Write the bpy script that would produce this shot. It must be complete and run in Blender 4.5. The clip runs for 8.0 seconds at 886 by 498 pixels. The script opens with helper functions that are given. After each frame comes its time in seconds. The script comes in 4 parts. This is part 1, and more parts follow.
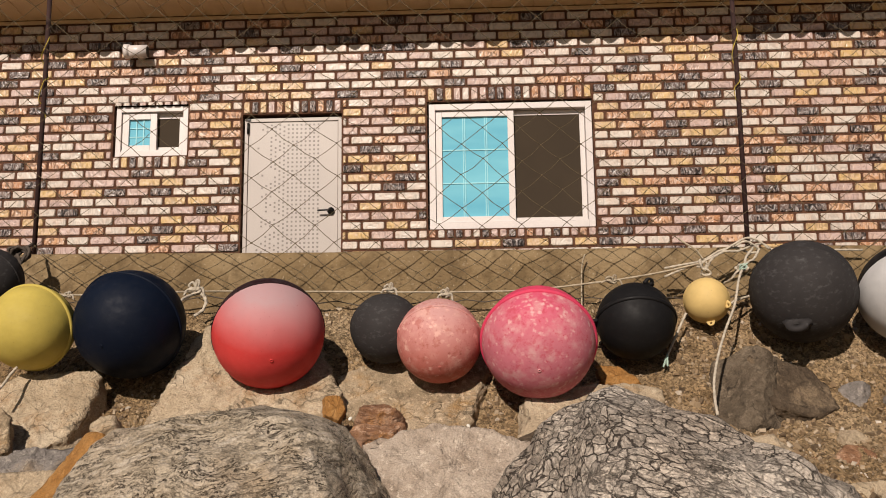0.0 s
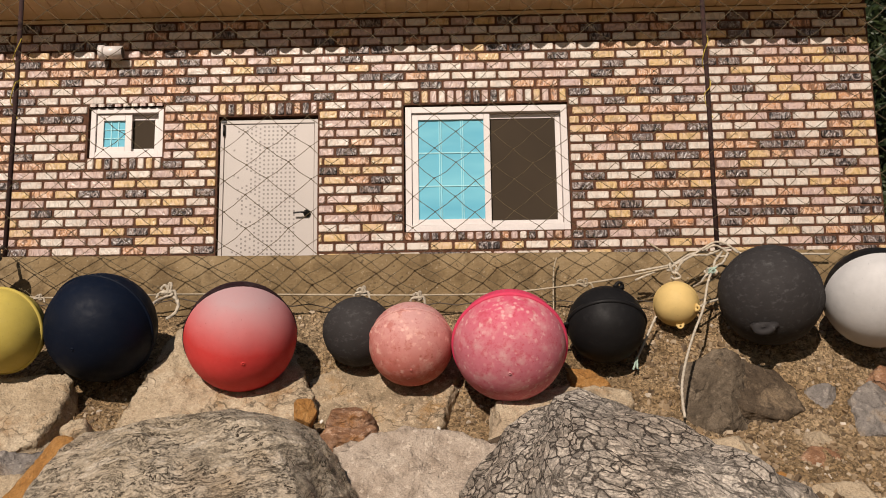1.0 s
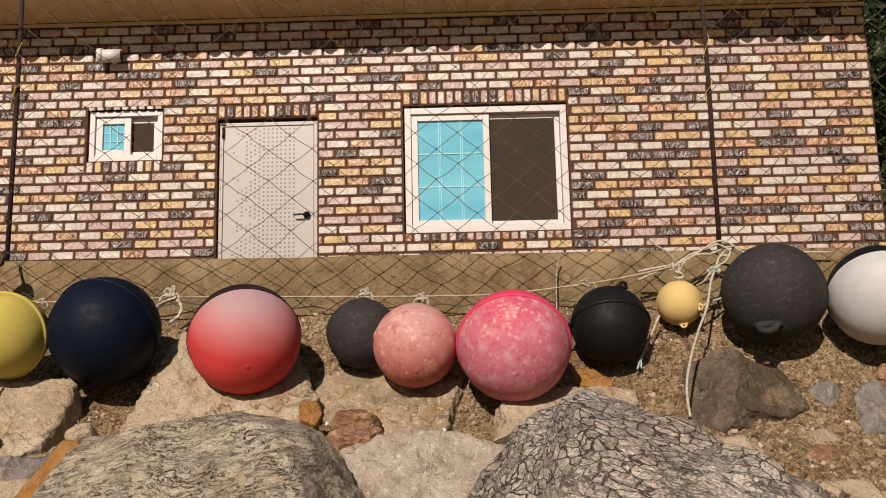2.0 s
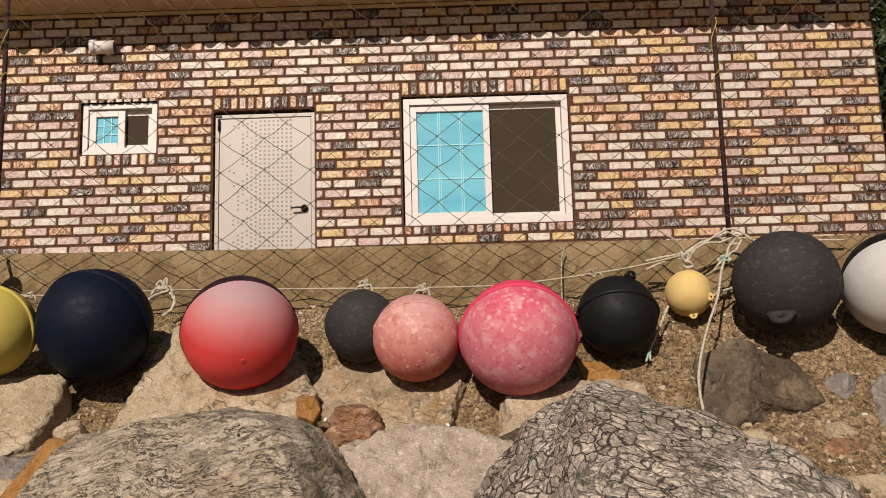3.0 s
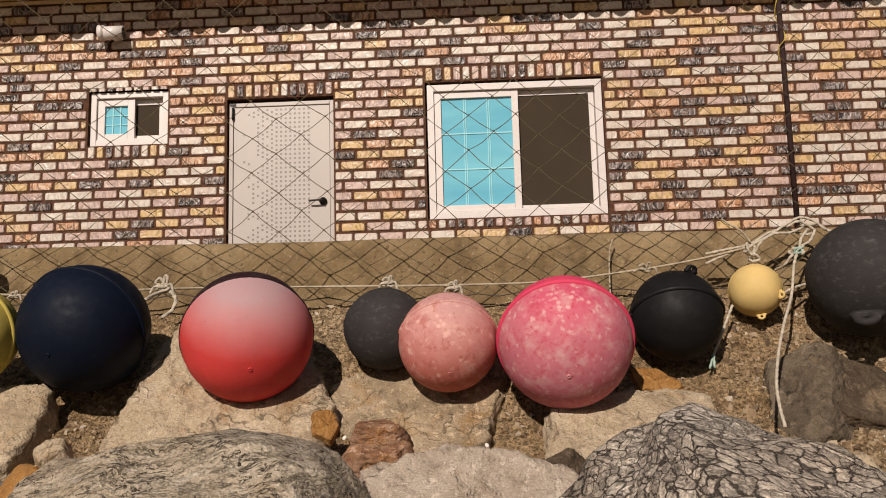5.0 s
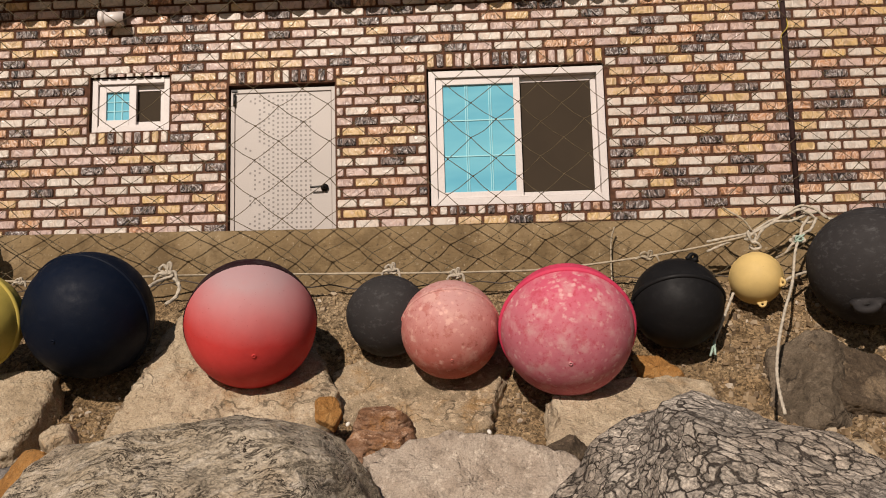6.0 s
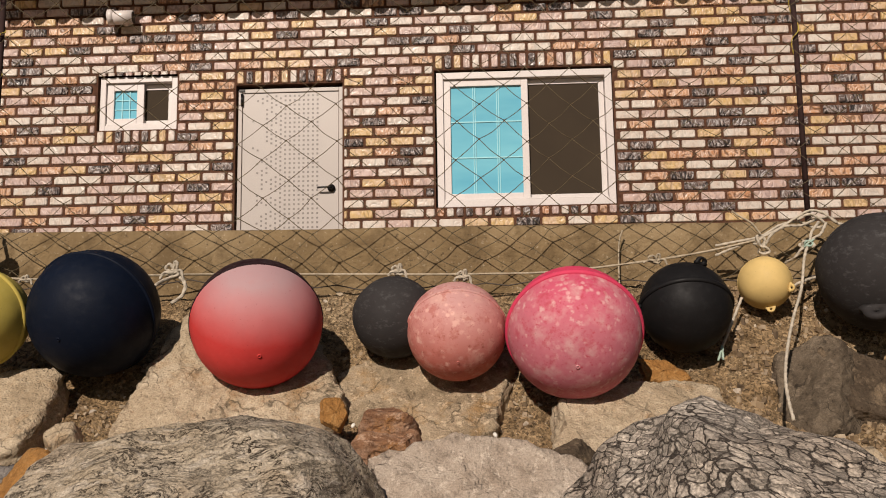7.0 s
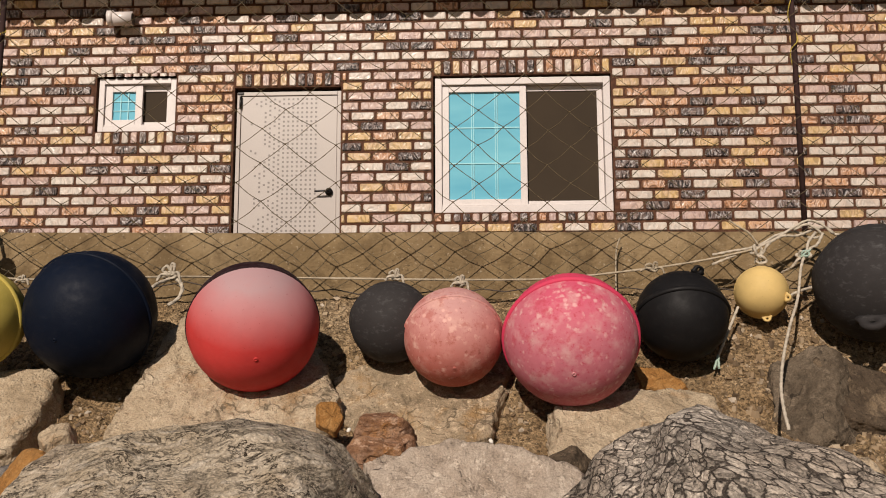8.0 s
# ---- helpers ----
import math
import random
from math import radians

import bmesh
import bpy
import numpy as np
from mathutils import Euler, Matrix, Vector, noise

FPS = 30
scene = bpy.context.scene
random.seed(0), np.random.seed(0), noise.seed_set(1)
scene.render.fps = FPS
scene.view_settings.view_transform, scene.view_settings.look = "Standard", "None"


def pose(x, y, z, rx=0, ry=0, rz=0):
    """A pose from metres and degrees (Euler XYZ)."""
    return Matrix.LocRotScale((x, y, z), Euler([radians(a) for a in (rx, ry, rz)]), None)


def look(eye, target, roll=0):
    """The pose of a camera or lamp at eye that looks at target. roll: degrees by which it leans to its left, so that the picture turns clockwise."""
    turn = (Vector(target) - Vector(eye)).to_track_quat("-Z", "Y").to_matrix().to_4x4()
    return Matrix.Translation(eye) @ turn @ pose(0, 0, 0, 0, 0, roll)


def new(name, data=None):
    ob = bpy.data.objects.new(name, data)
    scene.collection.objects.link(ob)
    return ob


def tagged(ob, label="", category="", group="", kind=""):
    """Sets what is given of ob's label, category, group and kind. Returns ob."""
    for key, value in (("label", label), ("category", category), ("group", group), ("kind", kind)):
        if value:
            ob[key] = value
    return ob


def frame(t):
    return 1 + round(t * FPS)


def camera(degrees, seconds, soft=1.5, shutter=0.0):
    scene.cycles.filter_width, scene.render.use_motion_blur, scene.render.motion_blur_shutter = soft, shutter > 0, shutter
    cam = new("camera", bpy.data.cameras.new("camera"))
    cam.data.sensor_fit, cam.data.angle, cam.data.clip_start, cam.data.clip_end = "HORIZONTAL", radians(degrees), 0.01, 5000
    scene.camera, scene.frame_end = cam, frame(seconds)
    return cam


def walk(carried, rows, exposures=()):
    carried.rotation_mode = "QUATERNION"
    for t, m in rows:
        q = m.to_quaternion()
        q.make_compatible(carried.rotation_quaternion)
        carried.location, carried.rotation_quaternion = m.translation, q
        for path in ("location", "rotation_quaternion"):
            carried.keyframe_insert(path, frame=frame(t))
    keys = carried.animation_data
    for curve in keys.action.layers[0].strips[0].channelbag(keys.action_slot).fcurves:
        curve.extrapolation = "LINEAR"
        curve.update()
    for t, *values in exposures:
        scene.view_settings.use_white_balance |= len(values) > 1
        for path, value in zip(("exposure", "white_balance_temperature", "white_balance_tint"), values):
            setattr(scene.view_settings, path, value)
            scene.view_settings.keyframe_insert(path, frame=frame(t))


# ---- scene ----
cam = camera(51.6, 8.0, soft=1.0)
PATH = [
    (0, (-0.361, 0.497, 1.744), (-0.345, 2.47, 2.067), -0.7),
    (0.5, (-0.337, 0.482, 1.748), (-0.298, 2.455, 2.071), -0.7),
    (1, (-0.329, 0.47, 1.748), (-0.268, 2.442, 2.074), -0.8),
    (1.5, (-0.333, 0.464, 1.749), (-0.268, 2.435, 2.077), -1.1),
    (2.8, (-0.384, 0.564, 1.750), (-0.315, 2.537, 2.072), -1.5),
    (3, (-0.364, 0.615, 1.744), (-0.295, 2.588, 2.063), -1.6),
    (3.5, (-0.33, 0.788, 1.779), (-0.277, 2.762, 2.094), -1.4),
    (4, (-0.333, 0.922, 1.788), (-0.31, 2.896, 2.106), -1.2),
    (4.2, (-0.351, 0.993, 1.785), (-0.332, 2.966, 2.112), -1.5),
    (5.3, (-0.404, 1.098, 1.809), (-0.380, 3.074, 2.116), -1.6),
    (5.5, (-0.404, 1.091, 1.809), (-0.383, 3.068, 2.112), -1.6),
    (6, (-0.409, 1.08, 1.809), (-0.387, 3.06, 2.092), -1.5),
    (6.5, (-0.413, 1.084, 1.809), (-0.399, 3.064, 2.093), -1.3),
    (7, (-0.415, 1.096, 1.81), (-0.405, 3.075, 2.097), -0.9),
    (7.5, (-0.421, 1.102, 1.81), (-0.408, 3.081, 2.104), -0.3),
    (8, (-0.422, 1.093, 1.811), (-0.403, 3.07, 2.109), -0.2),
]
walk(cam, [(t, look(eye, target, roll)) for t, eye, target, roll in PATH], ((0, 0.04), (4.2, 0.03), (5.5, -0.09), (8, -0.09)))

# ---- light ----
SUN_AZ, SUN_EL = radians(17), radians(32)  # sun stands behind the camera, to its left
to_sun = Vector((-math.sin(SUN_AZ) * math.cos(SUN_EL), -math.cos(SUN_AZ) * math.cos(SUN_EL), math.sin(SUN_EL)))
world = bpy.data.worlds.new("sky")
scene.world = world
world.use_nodes = True
sky = world.node_tree.nodes.new("ShaderNodeTexSky")
sky.sky_type, sky.sun_disc = "NISHITA", False
sky.sun_elevation, sky.sun_rotation = SUN_EL, math.atan2(to_sun.x, to_sun.y)
world.node_tree.nodes["Background"].inputs["Strength"].default_value = 0.031
world.node_tree.links.new(sky.outputs[0], world.node_tree.nodes["Background"].inputs["Color"])
sun_data = bpy.data.lights.new("sun", "SUN")
sun_data.energy, sun_data.angle, sun_data.color = 4.8, radians(0.6), (1.0, 0.87, 0.755)
sun = new("sun", sun_data)
sun.matrix_world = look((-10, -14, 10), Vector((-10, -14, 10)) - to_sun)


# ---- materials ----
class Mat:
    """A small builder for node materials."""

    def __init__(self, name, roughness=0.7, metallic=0.0, specular=0.5):
        self.m = bpy.data.materials.new(name)
        self.m.use_nodes = True
        self.nt = self.m.node_tree
        self.b = self.nt.nodes["Principled BSDF"]
        self.b.inputs["Roughness"].default_value = roughness
        self.b.inputs["Metallic"].default_value = metallic
        self.b.inputs["Specular IOR Level"].default_value = specular

    def node(self, kind, **inputs):
        n = self.nt.nodes.new(kind)
        for key, v in inputs.items():
            self.put(n.inputs[key.replace("_", " ")], v)
        return n

    def put(self, socket, v):
        if isinstance(v, bpy.types.NodeSocket):
            self.nt.links.new(v, socket)
        elif isinstance(v, (tuple, list)) and socket.type == "RGBA":
            socket.default_value = (*v[:3], 1)
        else:
            socket.default_value = v

    def obj(self, scale=(1, 1, 1), rot=(0, 0, 0)):
        tc = self.node("ShaderNodeTexCoord")
        mp = self.node("ShaderNodeMapping", Vector=tc.outputs["Object"], Scale=scale, Rotation=[radians(a) for a in rot])
        return mp.outputs[0]

    def pos(self, scale=(1, 1, 1), rot=(0, 0, 0)):
        g = self.node("ShaderNodeNewGeometry")
        mp = self.node("ShaderNodeMapping", Vector=g.outputs["Position"], Scale=scale, Rotation=[radians(a) for a in rot])
        return mp.outputs[0]

    def noi(self, vec, scale, detail=5, rough=0.55, distort=0.0):
        return self.node("ShaderNodeTexNoise", Vector=vec, Scale=scale, Detail=detail, Roughness=rough, Distortion=distort).outputs["Fac"]

    def cells(self, vec, scale, feature="DISTANCE_TO_EDGE", out="Distance"):
        n = self.node("ShaderNodeTexVoronoi")
        n.feature = feature
        self.put(n.inputs["Vector"], vec)
        n.inputs["Scale"].default_value = scale
        return n.outputs[out]

    def warp(self, vec, scale, amount):
        n = self.node("ShaderNodeTexNoise", Vector=vec, Scale=scale, Detail=4)
        sub = self.node("ShaderNodeVectorMath")
        sub.operation = "SUBTRACT"
        self.put(sub.inputs[0], n.outputs["Color"])
        sub.inputs[1].default_value = (0.5, 0.5, 0.5)
        mul = self.node("ShaderNodeVectorMath")
        mul.operation = "MULTIPLY_ADD"
        self.put(mul.inputs[0], sub.outputs[0])
        mul.inputs[1].default_value = (amount, amount, amount)
        self.put(mul.inputs[2], vec)
        return mul.outputs[0]

    def ramp(self, fac, *stops, mode="LINEAR"):
        n = self.node("ShaderNodeValToRGB", Fac=fac)
        cr = n.color_ramp
        cr.interpolation = mode
        while len(cr.elements) < len(stops):
            cr.elements.new(0.5)
        for e, (p, c) in zip(cr.elements, stops):
            e.position = p
            e.color = (c, c, c, 1) if isinstance(c, (int, float)) else (*c, 1)
        return n.outputs["Color"]

    def mix(self, fac, a, b, mode="MIX"):
        n = self.nt.nodes.new("ShaderNodeMix")
        n.data_type, n.blend_type = "RGBA", mode
        self.put(n.inputs[0], fac)
        self.put(n.inputs[6], a)
        self.put(n.inputs[7], b)
        return n.outputs[2]

    def math(self, op, a, b=0.0):
        n = self.nt.nodes.new("ShaderNodeMath")
        n.operation = op
        self.put(n.inputs[0], a)
        self.put(n.inputs[1], b)
        return n.outputs[0]

    def color(self, c):
        self.put(self.b.inputs["Base Color"], c)
        return self

    def rough(self, r):
        self.put(self.b.inputs["Roughness"], r)
        return self

    def bump(self, height, strength=0.5, distance=0.01):
        n = self.node("ShaderNodeBump", Height=height, Strength=strength, Distance=distance)
        old = self.b.inputs["Normal"]
        if old.is_linked:
            self.nt.links.new(old.links[0].from_socket, n.inputs["Normal"])
        self.nt.links.new(n.outputs[0], old)
        return self


def plain(name, c, roughness=0.6, metallic=0.0, vary=0.25, scale=8, grain=120, bump=0.15):
    """A plain surface with uneven tone at two scales and a fine grain."""
    m = Mat(name, roughness, metallic)
    v = m.obj()
    big = m.ramp(m.noi(v, scale, 6), (0.3, tuple(x * (1 - vary) for x in c)), (0.7, tuple(min(1, x * (1 + vary * 0.6)) for x in c)))
    m.color(m.mix(m.ramp(m.noi(v, grain, 3), (0.35, 0.0), (0.75, 0.35)), big, tuple(x * 0.6 for x in c)))
    m.bump(m.noi(v, grain, 4), bump, 0.003)
    return m.m


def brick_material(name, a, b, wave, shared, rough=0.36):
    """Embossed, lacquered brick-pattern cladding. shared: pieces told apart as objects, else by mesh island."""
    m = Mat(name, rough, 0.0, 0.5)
    if shared:
        r = m.node("ShaderNodeObjectInfo").outputs["Random"]
    else:
        r = m.node("ShaderNodeNewGeometry").outputs["Random Per Island"]
    p = m.pos()
    tone = m.mix(r, a, b)
    patch = m.ramp(m.noi(p, 14, 4, 0.6), (0.44, 0.0), (0.62, 0.25 + 0.45 * min(1, 2 * wave)))
    tone = m.mix(patch, tone, (0.52, 0.36, 0.27) if wave < 0.9 else (0.24, 0.17, 0.14))
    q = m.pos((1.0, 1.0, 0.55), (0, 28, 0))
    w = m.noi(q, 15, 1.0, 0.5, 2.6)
    # shade of the embossing painted into the colour where its height is low
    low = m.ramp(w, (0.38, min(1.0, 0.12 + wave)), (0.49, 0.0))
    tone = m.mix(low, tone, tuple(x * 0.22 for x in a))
    # highlights along the embossed ridges, painted as a lighter colour
    painted_glint = m.ramp(w, (0.505, 0.0), (0.545, min(0.95, 1.1 * wave)), (0.585, 0.0))
    tone = m.mix(painted_glint, tone, tuple(0.5 * x + 0.34 for x in b))
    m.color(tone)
    m.rough(m.ramp(m.noi(p, 60, 3), (0.3, rough - 0.1), (0.7, rough + 0.18)))
    m.bump(w, 1.0, 0.005 + 0.014 * wave)
    return m.m


BRICKS = {
    "white": ((0.60, 0.54, 0.475), (0.51, 0.45, 0.395), 0.16),
    "pink": ((0.50, 0.365, 0.325), (0.42, 0.30, 0.272), 0.28),
    "cream": ((0.55, 0.365, 0.145), (0.52, 0.36, 0.185), 0.30),
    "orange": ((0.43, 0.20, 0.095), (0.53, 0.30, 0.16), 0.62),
    "charcoal": ((0.085, 0.060, 0.056), (0.145, 0.105, 0.095), 1.0),
}
BRICK_ODDS = (("white", 0.38), ("pink", 0.24), ("cream", 0.14), ("orange", 0.09), ("charcoal", 0.15))
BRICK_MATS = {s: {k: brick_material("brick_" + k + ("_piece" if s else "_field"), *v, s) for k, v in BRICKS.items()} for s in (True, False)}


WARM_ODDS = (("white", 0.28), ("pink", 0.19), ("cream", 0.20), ("orange", 0.16), ("charcoal", 0.17))


def pick_brick(x):
    """A brick's colour; the panels either side of the openings are warmer than those between them."""
    r = random.random()
    for k, w in WARM_ODDS if x > 1.2 or x < -2.1 else BRICK_ODDS:
        r -= w
        if r < 0:
            return k
    return "white"


def make_mortar():
    m = Mat("mortar", 0.85, 0, 0.2)
    p = m.pos()
    m.color(m.ramp(m.noi(p, 30, 5), (0.3, (0.048, 0.020, 0.011)), (0.7, (0.115, 0.053, 0.031))))
    m.bump(m.noi(p, 140, 4), 0.5, 0.004)
    return m.m


def make_concrete():
    m = Mat("old_concrete", 0.9, 0, 0.2)
    p = m.pos()
    base = m.ramp(m.noi(p, 2.2, 8, 0.65), (0.28, (0.151, 0.102, 0.049)), (0.5, (0.218, 0.152, 0.078)), (0.72, (0.286, 0.213, 0.123)))
    streak = m.ramp(m.noi(m.pos((3.0, 1, 0.5)), 3.0, 5), (0.42, 0.0), (0.62, 0.4))
    base = m.mix(streak, base, (0.143, 0.098, 0.053))
    speck = m.ramp(m.noi(p, 75, 3, 0.6), (0.62, 0.0), (0.70, 0.7))
    base = m.mix(speck, base, (0.386, 0.312, 0.213))
    pit = m.ramp(m.noi(p, 48, 4, 0.6), (0.30, 0.75), (0.38, 0.0))
    base = m.mix(m.ramp(m.noi(p, 9, 5, 0.65), (0.36, 0.6), (0.5, 0.0)), base, (0.10, 0.066, 0.032))
    m.color(m.mix(pit, base, (0.059, 0.041, 0.025)))
    m.bump(m.noi(p, 12, 4, 0.5), 0.8, 0.025).bump(m.noi(p, 70, 2), 0.8, 0.006)
    return m.m


def make_sand():
    m = Mat("coarse_sand", 0.95, 0, 0.15)
    p = m.pos()
    base = m.ramp(m.noi(p, 3.0, 8, 0.65), (0.28, (0.205, 0.130, 0.062)), (0.5, (0.325, 0.225, 0.124)), (0.72, (0.42, 0.315, 0.197)))
    gr = m.cells(m.warp(p, 40, 0.02), 95, "F1", "Color")
    base = m.mix(0.8, base, m.mix(1.0, base, m.ramp(gr, (0.15, 0.35), (0.5, 0.9), (0.85, 1.45)), "MULTIPLY"))
    base = m.mix(m.ramp(m.noi(p, 24, 6, 0.7), (0.36, 0.65), (0.50, 0.0)), base, (0.10, 0.062, 0.030))
    dark = m.ramp(m.noi(p, 70, 4, 0.65), (0.34, 0.85), (0.44, 0.0))
    m.color(m.mix(dark, base, (0.045, 0.028, 0.016)))
    m.bump(m.noi(p, 16, 4, 0.6), 1.0, 0.05)
    m.bump(m.noi(p, 55, 3, 0.6), 1.0, 0.022)
    m.bump(m.noi(p, 150, 2, 0.5), 1.0, 0.008)
    return m.m


def rock_material(name, cols, scale=3.0, stain=None, stretch=(1, 1, 1), rot=(0, 0, 0), crack=0.4, grain=70, pale=0.45):
    """Weathered stone: three tones, blotches, pits, pale chips and a fine grain, with an optional rusty stain."""
    m = Mat(name, 0.9, 0, 0.2)
    v, o = m.obj(stretch, rot), m.obj()
    base = m.ramp(m.noi(v, scale, 9, 0.72, 0.5), (0.30, cols[0]), (0.48, cols[1]), (0.70, cols[2]))
    if stain:
        base = m.mix(m.ramp(m.noi(o, 5.5, 7, 0.68), (0.53, 0.0), (0.66, 0.8)), base, stain)
    base = m.mix(m.ramp(m.noi(o, 13, 7, 0.72), (0.36, 0.6), (0.47, 0.0)), base, tuple(x * 0.62 for x in cols[0]))
    base = m.mix(m.ramp(m.noi(m.warp(o, 12, 0.06), 30, 5, 0.65), (0.56, 0.0), (0.63, pale)), base, tuple(min(1, x * 1.3) for x in cols[2]))
    base = m.mix(1.0, base, m.ramp(m.noi(o, 170, 3, 0.7), (0.32, 0.80), (0.68, 1.28)), "MULTIPLY")
    edge = m.cells(m.warp(m.warp(v, 5, 0.3), 22, 0.05), 4.2)
    line = m.math("MULTIPLY", m.ramp(edge, (0.0, 1.0), (0.022, 0.0)), m.ramp(m.noi(o, 4, 3), (0.46, 0.0), (0.58, crack)))
    base = m.mix(line, base, tuple(x * 0.25 for x in cols[0]))
    speck = m.ramp(m.noi(o, grain, 4, 0.65), (0.29, 0.6), (0.36, 0.0))
    m.color(m.mix(speck, base, tuple(x * 0.35 for x in cols[0])))
    m.bump(m.noi(v, scale * 3, 6, 0.6), 1.0, 0.10 / scale)
    m.bump(line, -0.6, 0.02)
    m.bump(m.noi(o, 40, 4, 0.6), 1.0, 0.012)
    m.bump(m.noi(o, 140, 3, 0.6), 0.9, 0.005)
    return m.m


def make_grain_rock():
    """Schist whose thin layers show as short broken dark lines that run round the boulder."""
    m = Mat("layered_schist", 0.88, 0, 0.25)
    o = m.obj()
    v = m.warp(m.warp(m.warp(m.obj((1, 1, 1), (0, 8, 6)), 1.5, 0.4), 8, 0.06), 40, 0.010)
    st = m.node("ShaderNodeMapping", Vector=v, Scale=(13, 18, 52)).outputs[0]
    n1 = m.noi(st, 1.0, 4, 0.62, 0.5)
    n2 = m.noi(st, 2.1, 3, 0.6, 0.4)
    base = m.ramp(m.noi(o, 2.6, 8, 0.68), (0.3, (0.30, 0.238, 0.160)), (0.5, (0.40, 0.335, 0.25)), (0.72, (0.49, 0.425, 0.345)))
    base = m.mix(m.ramp(n1, (0.54, 0.0), (0.64, 0.5)), base, (0.52, 0.46, 0.385))
    base = m.mix(m.ramp(m.noi(o, 3.0, 6, 0.65), (0.50, 0.0), (0.66, 0.5)), base, (0.25, 0.165, 0.085))
    base = m.mix(1.0, base, m.ramp(m.noi(o, 150, 3, 0.7), (0.32, 0.65), (0.68, 1.3)), "MULTIPLY")
    amount = m.ramp(m.noi(o, 11, 4, 0.6), (0.36, 0.25), (0.54, 1.0))
    line1 = m.ramp(n1, (0.415, 0.0), (0.432, 1.0), (0.445, 1.0), (0.462, 0.0))
    line2 = m.math("MULTIPLY", m.ramp(n2, (0.44, 0.0), (0.47, 0.85), (0.50, 0.0)), m.ramp(m.noi(o, 14, 3), (0.45, 0.0), (0.55, 1.0)))
    low = m.ramp(m.noi(st, 0.6, 3, 0.6, 0.8), (0.28, 1.0), (0.33, 0.0))
    crack = m.math("MULTIPLY", m.math("MAXIMUM", m.math("MAXIMUM", line1, line2), low), amount)
    m.color(m.mix(crack, base, (0.045, 0.032, 0.022)))
    h = m.math("SUBTRACT", n1, m.math("MULTIPLY", crack, 0.5))
    m.bump(m.noi(o, 9, 5, 0.6), 0.9, 0.04).bump(h, 1.0, 0.022).bump(m.noi(o, 100, 3, 0.6), 0.8, 0.005)
    return m.m


def make_scale_rock():
    """Gneiss broken into small plates by a net of dark cracks, with flowing seams where the plates give out."""
    m = Mat("cracked_gneiss", 0.88, 0, 0.25)
    o = m.obj()
    v = m.warp(m.obj((1, 1, 1), (0, -12, 0)), 2.4, 0.16)
    st0 = m.node("ShaderNodeMapping", Vector=v, Scale=(24, 26, 42)).outputs[0]
    st = m.warp(m.warp(m.warp(st0, 0.45, 0.9), 1.6, 0.5), 5.0, 0.22)
    d = m.cells(st, 1.0)
    d2 = m.cells(m.warp(m.warp(st0, 1.0, 1.2), 5.0, 0.3), 2.0)
    tone = m.cells(st, 1.0, "F1", "Color")
    layer = m.noi(m.node("ShaderNodeMapping", Vector=m.warp(v, 14, 0.03), Scale=(9, 12, 50)).outputs[0], 1.0, 4, 0.6, 0.9)
    base = m.ramp(m.noi(o, 3.2, 8, 0.68), (0.3, (0.40, 0.325, 0.255)), (0.5, (0.51, 0.44, 0.365)), (0.72, (0.61, 0.54, 0.465)))
    base = m.mix(0.55, base, m.mix(1.0, base, m.ramp(tone, (0.2, 0.45), (0.8, 1.15)), "MULTIPLY"))
    base = m.mix(1.0, base, m.ramp(m.noi(o, 140, 4, 0.7), (0.32, 0.62), (0.68, 1.3)), "MULTIPLY")
    wide = m.noi(o, 6, 5, 0.65)
    plates = m.ramp(m.noi(o, 2.4, 3, 0.5), (0.44, 1.0), (0.60, 0.12))
    width = m.node("ShaderNodeMapRange", Value=wide)
    width.inputs["From Min"].default_value, width.inputs["From Max"].default_value = 0.32, 0.68
    width.inputs["To Min"].default_value, width.inputs["To Max"].default_value = 0.02, 0.085
    crack = m.math("MULTIPLY", m.math("MINIMUM", 1.0, m.math("SUBTRACT", 1.3, m.math("DIVIDE", d, width.outputs[0]))), plates)
    crack = m.math("MAXIMUM", crack, 0.0)
    fine = m.math("MULTIPLY", m.ramp(d2, (0.01, 0.5), (0.05, 0.0)), m.ramp(wide, (0.42, 0.9), (0.58, 0.1)))
    seam = m.math("MULTIPLY", m.ramp(layer, (0.42, 0.0), (0.46, 1.0), (0.49, 0.0)), m.math("SUBTRACT", 1.0, m.math("MULTIPLY", plates, 0.8)))
    band = m.math("MULTIPLY", m.ramp(layer, (0.58, 0.0), (0.64, 0.4)), m.math("SUBTRACT", 1.0, plates))
    dark = m.math("MINIMUM", m.math("MAXIMUM", m.math("MAXIMUM", m.math("MAXIMUM", crack, fine), seam), band), 0.95)
    m.color(m.mix(dark, base, (0.046, 0.035, 0.028)))
    h = m.math("SUBTRACT", m.math("ADD", 1.0, m.math("MULTIPLY", tone, 0.4)), dark)
    m.bump(m.noi(o, 9, 5, 0.6), 1.0, 0.04).bump(h, 1.0, 0.022).bump(m.noi(o, 80, 3, 0.6), 0.9, 0.006)
    return m.m


